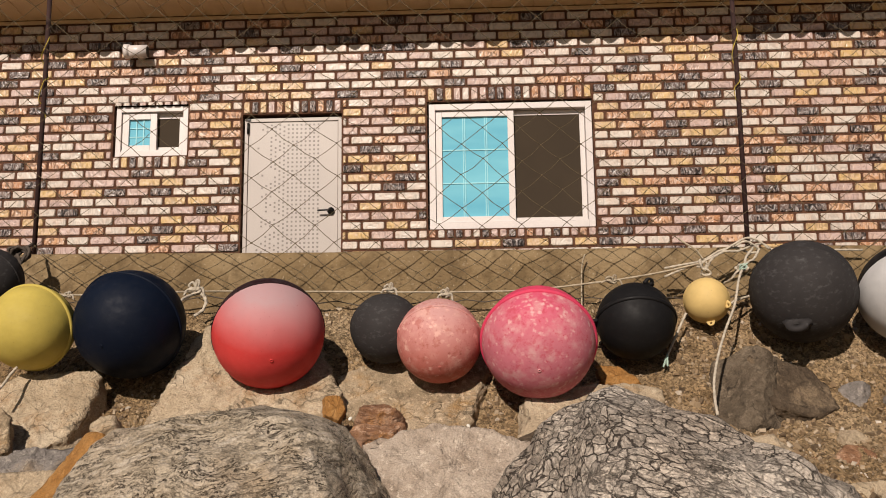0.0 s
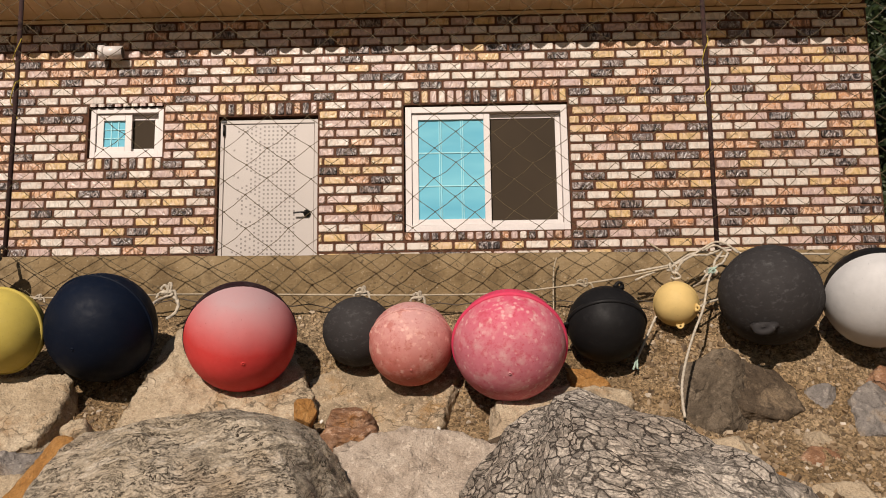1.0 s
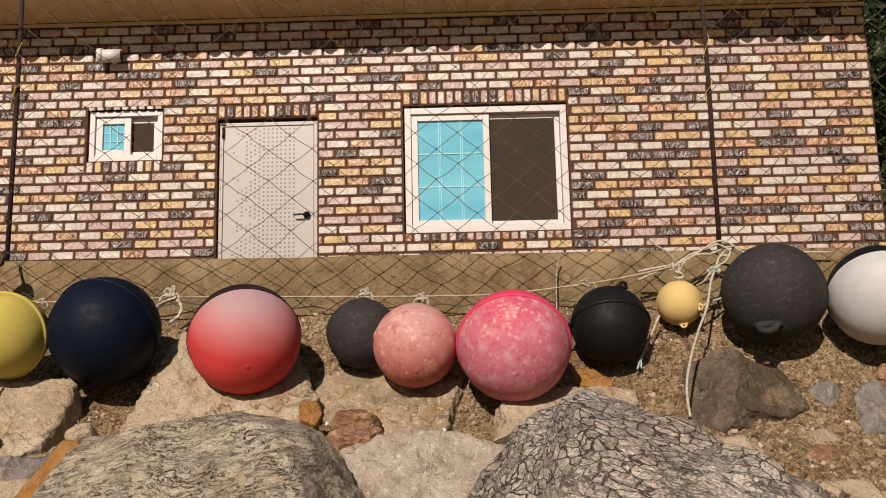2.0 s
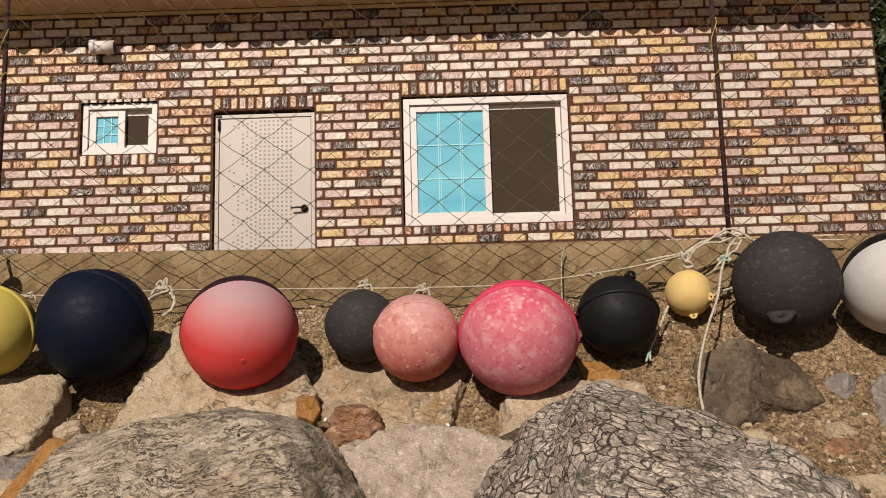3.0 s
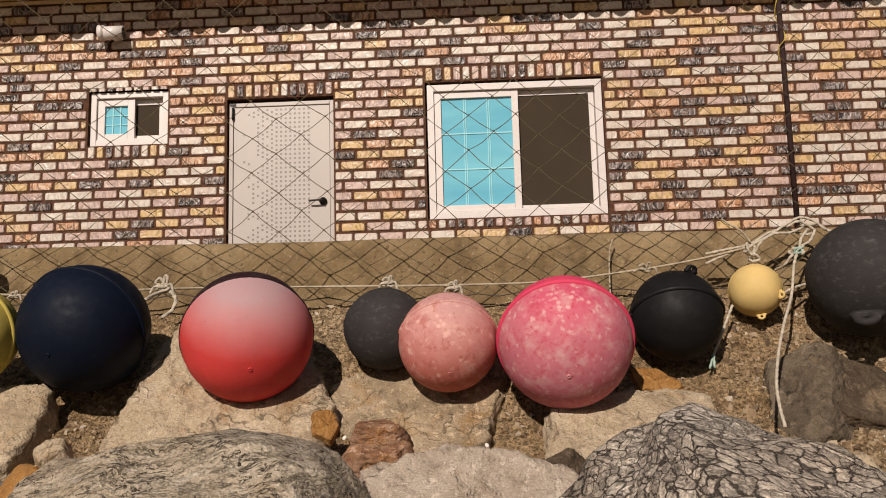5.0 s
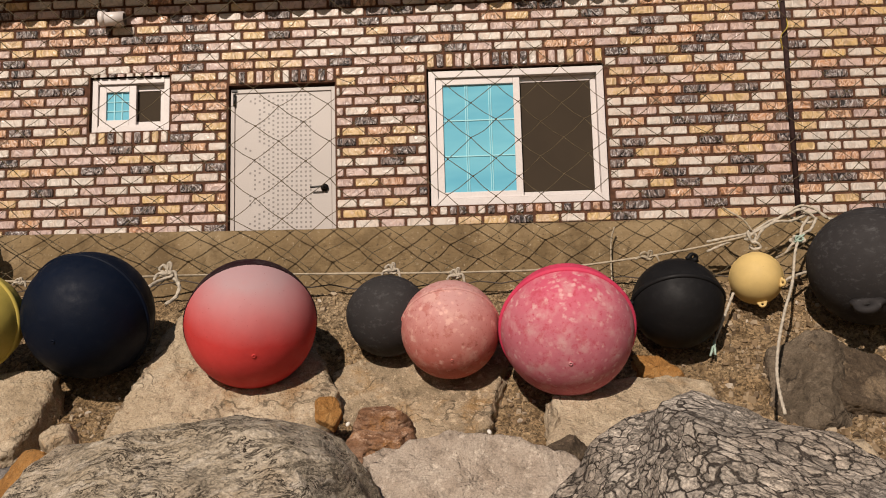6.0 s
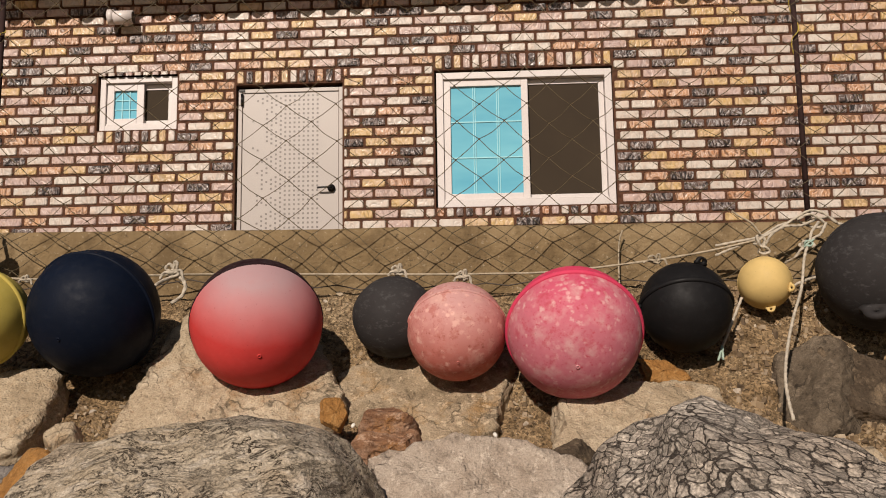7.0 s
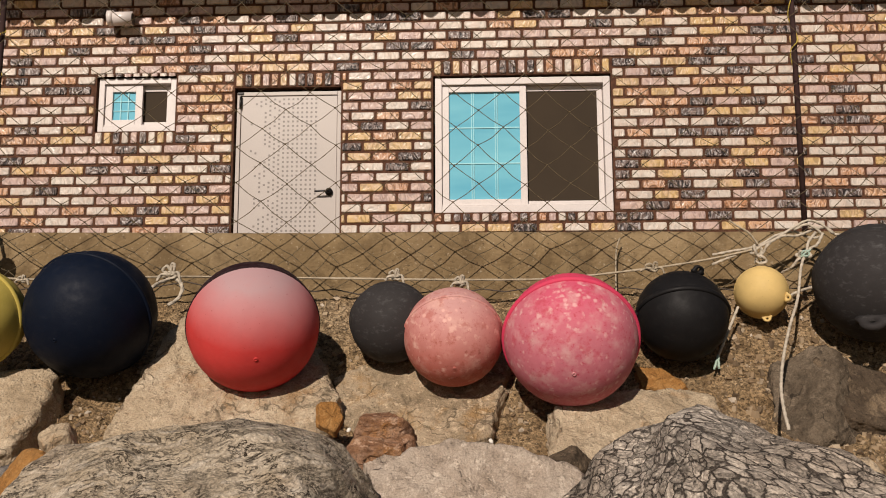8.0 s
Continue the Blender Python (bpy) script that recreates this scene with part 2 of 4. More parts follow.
def buoy_material(name, c, fade=None, blotch=None, rough=0.55, scuff=0.3, low=-0.35, high=0.75, tint=None, gloss=0.17):
    """Weathered float plastic. fade: a second colour that takes over towards the upper side, bleached on the red float;
    blotch: pale patches.
    """
    m = Mat(name, rough, 0, gloss)
    v = m.obj()
    base = m.ramp(m.noi(v, 7, 6, 0.6), (0.3, tuple(x * 0.86 for x in c)), (0.7, tuple(min(1, x * 1.1) for x in c)))
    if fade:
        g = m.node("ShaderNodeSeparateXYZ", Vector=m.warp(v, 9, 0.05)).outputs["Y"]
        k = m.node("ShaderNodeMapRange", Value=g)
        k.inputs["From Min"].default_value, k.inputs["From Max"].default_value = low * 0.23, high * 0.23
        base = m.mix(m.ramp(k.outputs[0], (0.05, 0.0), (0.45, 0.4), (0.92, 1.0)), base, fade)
    if blotch:
        soft = m.noi(v, 15, 5, 0.6)
        base = m.mix(m.ramp(soft, (0.50, 0.0), (0.72, 0.75)), base, blotch)
        base = m.mix(m.ramp(m.noi(m.warp(v, 20, 0.02), 34, 3, 0.5), (0.60, 0.0), (0.70, 0.75)), base, tuple(min(1, x * 1.12) for x in blotch))
        spot = m.cells(m.warp(v, 30, 0.012), 26, "F1")
        size = m.math("MULTIPLY", m.ramp(m.noi(v, 5, 3), (0.40, 0.0), (0.62, 1.0)), 0.9)
        base = m.mix(m.math("MULTIPLY", m.ramp(spot, (0.14, 0.8), (0.28, 0.0)), size), base, tuple(min(1, x * 1.2) for x in blotch))
        base = m.mix(m.ramp(m.noi(v, 60, 5, 0.7), (0.32, 0.8), (0.42, 0.0)), base, tint or tuple(x * 0.6 for x in c))
        base = m.mix(m.ramp(m.noi(v, 24, 6, 0.7), (0.36, 0.55), (0.46, 0.0)), base, tint or tuple(x * 0.72 for x in c))
    scr = m.ramp(m.noi(m.obj((5, 9, 6), (20, 40, 10)), 6, 6, 0.7), (0.54, 0.0), (0.72, scuff))
    base = m.mix(scr, base, tuple(0.75 * x + 0.12 for x in c))
    dirt = m.ramp(m.noi(v, 110, 3, 0.6), (0.25, 0.55), (0.33, 0.0))
    m.color(m.mix(dirt, base, tuple(x * 0.4 + 0.01 for x in c)))
    m.rough(m.ramp(m.noi(v, 25, 5), (0.3, rough - 0.08), (0.7, rough + 0.15)))
    m.bump(m.noi(v, 22, 6, 0.6), 0.12, 0.01).bump(m.noi(v, 240, 3), 0.18, 0.002)
    return m.m


def make_rope(name, c):
    m = Mat(name, 0.9, 0, 0.2)
    v = m.pos()
    m.color(m.ramp(m.noi(v, 45, 5, 0.7), (0.3, tuple(x * 0.55 for x in c)), (0.65, c)))
    m.bump(m.noi(v, 300, 3), 0.6, 0.003)
    return m.m


mortar = make_mortar()
concrete = make_concrete()
sand = make_sand()
stone_tan = rock_material("tan_stone", ((0.25, 0.187, 0.118), (0.39, 0.308, 0.21), (0.50, 0.415, 0.305)), 2.6, (0.27, 0.165, 0.08), crack=0.8, pale=0.3)
stone_umber = rock_material("umber_stone", ((0.13, 0.096, 0.058), (0.29, 0.222, 0.145), (0.45, 0.355, 0.245)), 4.5, (0.28, 0.165, 0.065), crack=0.8, pale=0.6)
stone_pale = rock_material("pale_pink_stone", ((0.24, 0.183, 0.135), (0.355, 0.288, 0.228), (0.45, 0.38, 0.31)), 6.0, crack=0.3, grain=48, pale=0.6)
stone_brown = rock_material("rusty_stone", ((0.11, 0.052, 0.028), (0.24, 0.125, 0.068), (0.44, 0.31, 0.22)), 5.0, (0.33, 0.15, 0.04), (1, 1, 2.2), crack=0.5)
stone_orange = rock_material("orange_stone", ((0.176, 0.078, 0.022), (0.288, 0.140, 0.041), (0.360, 0.211, 0.083)), 5.0, crack=0.3)
stone_dark = rock_material("dark_slate", ((0.034, 0.024, 0.016), (0.078, 0.056, 0.037), (0.145, 0.108, 0.072)), 3.4, (0.24, 0.175, 0.11), (1, 1, 1.6), (20, 30, 0), crack=0.3)
stone_slate = rock_material("brown_slate", ((0.045, 0.034, 0.023), (0.105, 0.08, 0.055), (0.21, 0.165, 0.118)), 4.0, (0.06, 0.044, 0.03), (1, 1, 1.6), (20, 30, 0), crack=0.8, pale=0.3)
stone_grey = rock_material("grey_stone", ((0.108, 0.095, 0.086), (0.198, 0.176, 0.158), (0.297, 0.261, 0.225)), 4.0, (0.270, 0.198, 0.126), crack=0.4)
schist = make_grain_rock()
gneiss = make_scale_rock()
white_pvc = plain("white_pvc", (0.66, 0.61, 0.59), 0.35, vary=0.05, bump=0.05)
beige_metal = plain("beige_sheet_metal", (0.60, 0.44, 0.26), 0.45, vary=0.12, scale=3, bump=0.08)
rust_metal = plain("dark_rusty_steel", (0.032, 0.011, 0.009), 0.9, 0.0, vary=0.4, scale=20)
black_metal = plain("black_handle", (0.012, 0.011, 0.011), 0.35, 0.4, vary=0.2)
door_paint = plain("greige_door_paint", (0.43, 0.385, 0.355), 0.4, vary=0.06, scale=2, bump=0.04)
door_dot = plain("door_dot_paint", (0.20, 0.175, 0.16), 0.4, vary=0.1)
hollow_shade = plain("painted_hollow_shade", (0.03, 0.022, 0.018), 0.7)
screen_mesh = plain("brown_insect_screen", (0.040, 0.027, 0.015), 0.95, vary=0.15, scale=2, grain=400)
shell_white = plain("white_shell", (0.72, 0.68, 0.60), 0.5, vary=0.15, scale=60, grain=300)
plaster = plain("pale_plaster", (0.62, 0.58, 0.5), 0.8, vary=0.1, scale=2)
rope_white = make_rope("pale_rope", (0.56, 0.49, 0.39))
rope_grey = make_rope("weathered_rope", (0.48, 0.40, 0.29))
rope_green = make_rope("teal_rope_end", (0.42, 0.55, 0.46))
rope_dark = make_rope("dark_rope", (0.10, 0.08, 0.065))
twine = make_rope("net_twine", (0.145, 0.112, 0.066))
twine_yellow = make_rope("yellow_twine", (0.55, 0.42, 0.08))
bark = plain("pale_bark", (0.42, 0.38, 0.32), 0.85, vary=0.3, scale=6, grain=60, bump=0.5)


def make_leaf():
    m = Mat("leaf", 0.5)
    r = m.node("ShaderNodeNewGeometry").outputs["Random Per Island"]
    m.color(m.mix(r, (0.010, 0.020, 0.006), (0.035, 0.050, 0.014)))
    return m.m


def make_cyan():
    m = Mat("cyan_film_glass", 0.12, 0, 0.5)
    p = m.pos()
    m.color(m.ramp(m.noi(m.pos((0.6, 1, 2.5)), 1.6, 3), (0.3, (0.12, 0.40, 0.54)), (0.7, (0.19, 0.51, 0.62))))
    m.bump(m.noi(p, 3, 2), 0.05, 0.01)
    return m.m


leaf = make_leaf()
cyan = make_cyan()
cyan_bar = plain("pale_cyan_muntin", (0.34, 0.68, 0.74), 0.3, vary=0.05)


# ---- mesh helpers ----
def mesh_from(bm, name, mat, smooth=False):
    me = bpy.data.meshes.new(name)
    bm.to_mesh(me)
    bm.free()
    for p in me.polygons:
        p.use_smooth = smooth
    if mat:
        me.materials.append(mat)
    return me


def thing(name, label, category, at=(0, 0, 0), group="", kind=""):
    ob = new(name)
    ob.empty_display_size = 0.1
    ob.location = at
    return tagged(ob, label, category, group, kind)


def part(name, bm, material, parent, label="", smooth=False, at=None):
    """Links a bmesh, in its parent's own axes, as one mesh object under a thing or a part."""
    ob = new(name, mesh_from(bm, name, material, smooth))
    ob.parent = parent
    if at is not None:
        ob.matrix_basis = at
    return tagged(ob, label)


def solo(name, bm, material, label, category, smooth=False, at=None, group="", kind=""):
    ob = new(name, mesh_from(bm, name, material, smooth))
    if at is not None:
        ob.matrix_basis = at
    return tagged(ob, label, category, group, kind)


def box(x0, x1, y0, y1, z0, z1, bevel=0.0, bm=None):
    bm = bm or bmesh.new()
    got = bmesh.ops.create_cube(bm, size=1, matrix=Matrix.LocRotScale(((x0 + x1) / 2, (y0 + y1) / 2, (z0 + z1) / 2), None, (x1 - x0, y1 - y0, z1 - z0)))
    if bevel:
        edges = list({e for v in got["verts"] for e in v.link_edges})
        bmesh.ops.bevel(bm, geom=edges, offset=bevel, segments=2, profile=0.6, affect="EDGES")
    return bm


def cyl(r, h, at=Matrix(), seg=24, r2=None, bevel=0.0, bm=None):
    bm = bm or bmesh.new()
    got = bmesh.ops.create_cone(bm, cap_ends=True, segments=seg, radius1=r, radius2=r if r2 is None else r2, depth=h, matrix=at)
    if bevel:
        rim = [e for e in {e for v in got["verts"] for e in v.link_edges} if e.calc_length() < 3 * r / seg * 3 and len({round(f.normal.dot(e.link_faces[0].normal), 2) for f in e.link_faces}) > 1]
        bmesh.ops.bevel(bm, geom=rim, offset=bevel, segments=2, affect="EDGES")
    return bm


def spline(ctrl, steps=10):
    """A smooth line through control points."""
    P = [Vector(p) for p in ctrl]
    P = [2 * P[0] - P[1]] + P + [2 * P[-1] - P[-2]]
    out = []
    for i in range(1, len(P) - 2):
        for k in range(steps):
            t = k / steps
            a, b, c, d = P[i - 1 : i + 3]
            out.append(0.5 * (2 * b + (c - a) * t + (2 * a - 5 * b + 4 * c - d) * t * t + (3 * b - a - 3 * c + d) * t**3))
    out.append(P[-2])
    return out


def sweep(points, r, sides=6, lobes=0, twist=0.0, bm=None, taper=None):
    """A tube along points; lobes and twist give a laid rope its strands."""
    bm = bm or bmesh.new()
    rings, up, run = [], Vector((0.13, 0.31, 0.94)), 0.0
    for i, p in enumerate(points):
        d = (points[min(i + 1, len(points) - 1)] - points[max(i - 1, 0)]).normalized()
        if i:
            run += (p - points[i - 1]).length
        u = (up - d * up.dot(d))
        if u.length < 1e-4:
            u = d.orthogonal()
        u.normalize()
        up = u
        w = d.cross(u)
        rr = r * (taper[i] if taper else 1)
        ring = []
        for k in range(sides):
            a = 2 * math.pi * k / sides
            q = rr * (1 + (0.2 * math.cos(lobes * a - twist * run) if lobes else 0))
            ring.append(bm.verts.new(p + u * q * math.cos(a) + w * q * math.sin(a)))
        rings.append(ring)
    for a, b in zip(rings, rings[1:]):
        for k in range(sides):
            bm.faces.new((a[k], a[(k + 1) % sides], b[(k + 1) % sides], b[k]))
    bm.faces.new(rings[0][::-1])
    bm.faces.new(rings[-1])
    return bm


def rope_bm(ctrl, r, steps=12, bm=None):
    return sweep(spline(ctrl, steps), r, 12, 3, 1.1 / r, bm)


def tangle(c, size, r, loops, seed, bm=None):
    """A lumpy knot: a line that winds a few times round a centre."""
    rnd = random.Random(seed)
    pts = []
    n = loops * 5
    for i in range(n):
        a = 2 * math.pi * i / 5 + rnd.uniform(-0.3, 0.3)
        b = rnd.uniform(-1, 1)
        k = rnd.uniform(0.65, 1.1)
        pts.append((c[0] + size[0] * k * math.cos(a), c[1] + size[1] * b, c[2] + size[2] * k * math.sin(a + 0.5 * b)))
    return rope_bm(pts, r, 7, bm)


# ---- ground ----
def bank(x, y):
    """Height of the sandy bank and the ground round it."""
    if y > 5.13:
        return 2.36
    prof = ((-90, -0.6), (-3, -0.05), (1.0, 0.0), (1.4, 0.06), (2.2, 0.45), (3.0, 0.92), (3.6, 1.18), (4.0, 1.37), (4.2, 1.48), (4.4, 1.60), (4.6, 1.75), (4.8, 1.95), (5.07, 2.20), (5.13, 2.25))
    z = prof[-1][1]
    for (a, za), (b, zb) in zip(prof, prof[1:]):
        if y <= b:
            z = za + (zb - za) * max(0, (y - a) / (b - a))
            break
    k = max(0.0, min(1.0, (y - 3.6) / 0.6)) * max(0.0, min(1.0, (5.0 - y) / 0.3))
    mid = math.exp(-(((x - 0.1) / 0.75) ** 4))
    z += k * (-0.06 * mid - 0.03 * max(0, min(1.5, x - 0.7)))
    n = noise.noise(Vector((x * 2.3, y * 2.3, 0))) * 0.045 + noise.noise(Vector((x * 7, y * 7, 3))) * 0.022
    if not 2.9 < y < 5.13 or abs(x) > 4:
        return z + (n if 1.2 < y < 5.13 else 0.3 * n)
    n += noise.noise(Vector((x * 19, y * 19, 5))) * 0.012 + noise.noise(Vector((x * 45, y * 45, 8))) * 0.006
    clod = noise.voronoi(Vector((x * 13, y * 11, 0)))[0]
    n += 0.020 * min(1.0, 2.5 * (clod[1] - clod[0])) * max(0.0, noise.noise(Vector((x * 1.6, y * 1.6, 12))) + 0.45)
    return z + n


def make_ground():
    xs = [-90, -40, -20, -12, -8, -6, -5, -4, -3.4] + [-3 + 0.018 * i for i in range(325)] + [3.0, 3.5, 4, 5, 6, 8, 12, 20, 40, 90]
    ys = [-90, -40, -20, -10, -5, -2, 0, 0.6, 1.0] + [1.2 + 0.1 * i for i in range(18)] + [3.0 + 0.016 * i for i in range(133)] + [5.14, 5.25, 6, 9, 14, 30, 90]
    verts = [(x, y, bank(x, y)) for y in ys for x in xs]
    w = len(xs)
    faces = [(j * w + i, j * w + i + 1, (j + 1) * w + i + 1, (j + 1) * w + i) for j in range(len(ys) - 1) for i in range(w - 1)]
    me = bpy.data.meshes.new("ground")
    me.from_pydata(verts, [], faces)
    for p in me.polygons:
        p.use_smooth = True
    me.materials.append(sand)
    tagged(new("ground", me), "coarse brown sand bank strewn with grit", "ground", kind="structure")


make_ground()

# ---- retaining wall ----
TOP = 2.489


def make_retaining():
    nx, nz = 240, 14
    bm = bmesh.new()
    grid = []
    for j in range(nz + 4):
        row = []
        for i in range(nx + 1):
            x = -7 + 14 * i / nx
            if j <= nz:
                z = 1.7 + (TOP - 1.7) * j / nz
                y = 5.07
            else:
                z, y = TOP, (5.10, 5.19, 5.29)[j - nz - 1]
            n = noise.noise(Vector((x * 1.7, z * 3, y * 3))) * 0.012 + noise.noise(Vector((x * 9, z * 9, y * 9))) * 0.005
            if j == nz:
                z += n * 0.8 - 0.006
                y += 0.012
            row.append(bm.verts.new((x, y + n, z + (n * 0.7 if j > nz else 0))))
        grid.append(row)
    for a, b in zip(grid, grid[1:]):
        for i in range(nx):
            bm.faces.new((a[i], a[i + 1], b[i + 1], b[i]))
    low = [bm.verts.new((v.co.x, 5.29, 1.7)) for v in (grid[-1][0], grid[-1][-1])]
    bm.faces.new((grid[-1][0], grid[-1][-1], low[1], low[0]))
    solo("retaining_wall", bm, concrete, "weathered brown concrete retaining wall", "wall", True, kind="structure")


make_retaining()

# ---- house ----
HX0, HX1, HY, HTOP = -8.0, 4.075, 9.0, 5.491
SWIN, DOOR, WIN = (-3.481, -2.751, 4.093, 4.612), (-2.214, -1.252, 2.383, 4.481), (-0.429, 1.149, 3.318, 4.566)
# the house stands turned a little to the shore
HOUSE = pose(-1, HY, 0) @ pose(0, 0, 0, 0, 0, -2.7) @ pose(1, -HY, 0)


def wall_mesh():
    bm = bmesh.new()
    holes = (SWIN, DOOR, WIN)
    xs = sorted({HX0, HX1, *(h[0] for h in holes), *(h[1] for h in holes)})
    zs = sorted({2.2, HTOP + 0.1, *(h[2] for h in holes), *(h[3] for h in holes)})
    T = 0.2
    for a, b in zip(xs, xs[1:]):
        for c, d in zip(zs, zs[1:]):
            if any(h[0] <= a and b <= h[1] and h[2] <= c and d <= h[3] for h in holes):
                continue
            for y in (HY, HY + T):
                q = [bm.verts.new((x, y, z)) for x, z in ((a, c), (b, c), (b, d), (a, d))]
                bm.faces.new(q if y == HY else q[::-1])
    for x0, x1, z0, z1 in (*holes, (HX0, HX1, 2.2, HTOP + 0.1)):
        for (xa, za), (xb, zb) in (((x0, z0), (x1, z0)), ((x1, z0), (x1, z1)), ((x1, z1), (x0, z1)), ((x0, z1), (x0, z0))):
            bm.faces.new([bm.verts.new(p) for p in ((xa, HY, za), (xb, HY, zb), (xb, HY + T, zb), (xa, HY + T, za))])
    bmesh.ops.recalc_face_normals(bm, faces=bm.faces)
    return bm


house = []
wall_front = solo("wall_front", wall_mesh(), mortar, "wall clad in glossy multicoloured brick-pattern panels", "wall", kind="structure")
house.append(solo("wall_side", box(HX1 - 0.2, HX1, 9.202, 14, 2.2, HTOP + 0.1), plaster, "pale plastered side wall of the house", "wall", kind="structure"))
house.append(solo("wall_side_far", box(HX0, HX0 + 0.2, 9.202, 14, 2.2, HTOP + 0.1), plaster, "pale plastered far side wall", "wall", kind="structure"))
house.append(solo("wall_rear", box(HX0, HX1, 14.002, 14.2, 2.2, HTOP + 0.1), plaster, "pale plastered rear wall", "wall", kind="structure"))
house.append(solo("floor", box(HX0 + 0.21, HX1 - 0.21, 9.21, 13.99, 2.25, 2.4), concrete, "bare concrete floor inside", "floor", kind="structure"))


def make_roof():
    """Corrugated sheet whose wavy edge overhangs the wall; the eave tips up outwards."""
    RISE = 0.065
    roof = thing("roof", "corrugated beige metal roof with overhanging eave", "roof", kind="structure")
    x0, x1, y0, y1, z0 = HX0 - 0.4, HX1 + 0.05, HY - 0.75, 14.6, HTOP
    n = int((x1 - x0) / 0.02)
    bm = bmesh.new()
    rows = []
    for y, dz in ((y0, RISE), (y1, 0.25)):
        for lift in (0.0, 0.012):
            rows.append([bm.verts.new((x0 + 0.02 * i, y, z0 + 0.055 + dz + lift + 0.032 * math.cos(2 * math.pi * i * 0.02 / 0.225))) for i in range(n + 1)])
    for a, b in ((0, 2), (1, 3), (0, 1), (2, 3)):
        for i in range(n):
            bm.faces.new((rows[a][i], rows[a][i + 1], rows[b][i + 1], rows[b][i]))
    bmesh.ops.recalc_face_normals(bm, faces=bm.faces)
    part("roof_sheet", bm, beige_metal, roof, "corrugated sheet", True)
    bm = bmesh.new()
    pitch, k = 0.2, 0
    x = x0 + 0.02
    while x < x1 - 0.21:
        box(x, x + pitch - 0.012, y0 + 0.13, HY - 0.03, z0 + 0.004, z0 + 0.02, 0.003, bm)
        box(x + pitch - 0.012, x + pitch, y0 + 0.13, HY - 0.03, z0 + 0.012, z0 + 0.024, 0, bm)
        x += pitch
    for v in bm.verts:
        v.co.z += RISE * (HY - v.co.y) / 0.6
    part("soffit", bm, beige_metal, roof, "ribbed beige soffit panels")
    bm = box(x0 + 0.03, x1 - 0.05, HY - 0.032, HY - 0.013, z0 - 0.035, z0 + 0.0, 0.003)
    part("soffit_trim", bm, beige_metal, roof, "beige edge trim")
    return roof


house.append(make_roof())


# ---- openings ----
def rect_frame(x0, x1, z0, z1, w, y0, y1, bevel=0.004):
    bm = box(x0, x0 + w, y0, y1, z0, z1, bevel)
    box(x1 - w, x1, y0, y1, z0, z1, bevel, bm)
    box(x0 + w, x1 - w, y0, y1, z0, z0 + w, bevel, bm)
    box(x0 + w, x1 - w, y0, y1, z1 - w, z1, bevel, bm)
    return bm


def sliding_window(name, label, o, frame_w, sash_w, bars):
    """A white sliding window: one sash with cyan film and muntins in front, an insect screen beside it."""
    x0, x1, z0, z1 = o[0] + 0.016, o[1] - 0.006, o[2] + 0.004, o[3] - 0.018
    win = thing(name, label, "window", kind="structure")
    y = HY + 0.02
    part("window_frame", rect_frame(x0, x1, z0, z1, frame_w, y, y + 0.12), white_pvc, win, "white plastic frame")
    a0, a1, b0, b1 = x0 + frame_w + 0.003, x1 - frame_w - 0.003, z0 + frame_w + 0.003, z1 - frame_w - 0.003
    mid = (a0 + a1) / 2
    sash = part("sash", rect_frame(a0, mid + sash_w * 0.6, b0, b1, sash_w, y + 0.025, y + 0.06), white_pvc, win, "white sliding sash")
    p0, p1, q0, q1 = a0 + sash_w, mid - sash_w * 0.4, b0 + sash_w, b1 - sash_w
    part("pane", box(p0 - 0.004, p1 + 0.004, y + 0.048, y + 0.054, q0 - 0.004, q1 + 0.004), cyan, sash, "glass with cyan film")
    for i in range(1, 3):
        x = p0 + (p1 - p0) * i / 3
        for o2 in (-0.7, 0.7) if bars > 0.007 else (0,):
            w2 = bars * (0.45 if o2 else 0.8)
            part("muntin", box(x + o2 * bars * 1.6 - w2, x + o2 * bars * 1.6 + w2, y + 0.040, y + 0.047, q0, q1, 0.001), cyan_bar, sash)
        z = q0 + (q1 - q0) * i / 3
        part("muntin", box(p0, p1, y + 0.041, y + 0.0465, z - bars * 0.7, z + bars * 0.7, 0.002), cyan_bar, sash)
    scr = part("screen", rect_frame(mid - sash_w * 0.35, a1, b0, b1, sash_w * 0.8, y + 0.068, y + 0.09), white_pvc, win, "insect screen frame")
    part("screen_mesh", box(mid, a1 - sash_w * 0.7, y + 0.078, y + 0.082, b0 + sash_w * 0.7, b1 - sash_w * 0.7), screen_mesh, scr, "dark brown insect mesh")
    part("track", box(a0, a1, y + 0.01, y + 0.022, b0 - 0.001, b0 + 0.012, 0.002), white_pvc, win)
    return win


house.append(sliding_window("window_1", "small white sliding window with cyan pane and screen", SWIN, 0.05, 0.065, 0.006))
house.append(sliding_window("window_2", "large white sliding window with cyan pane and insect screen", WIN, 0.06, 0.06, 0.008))


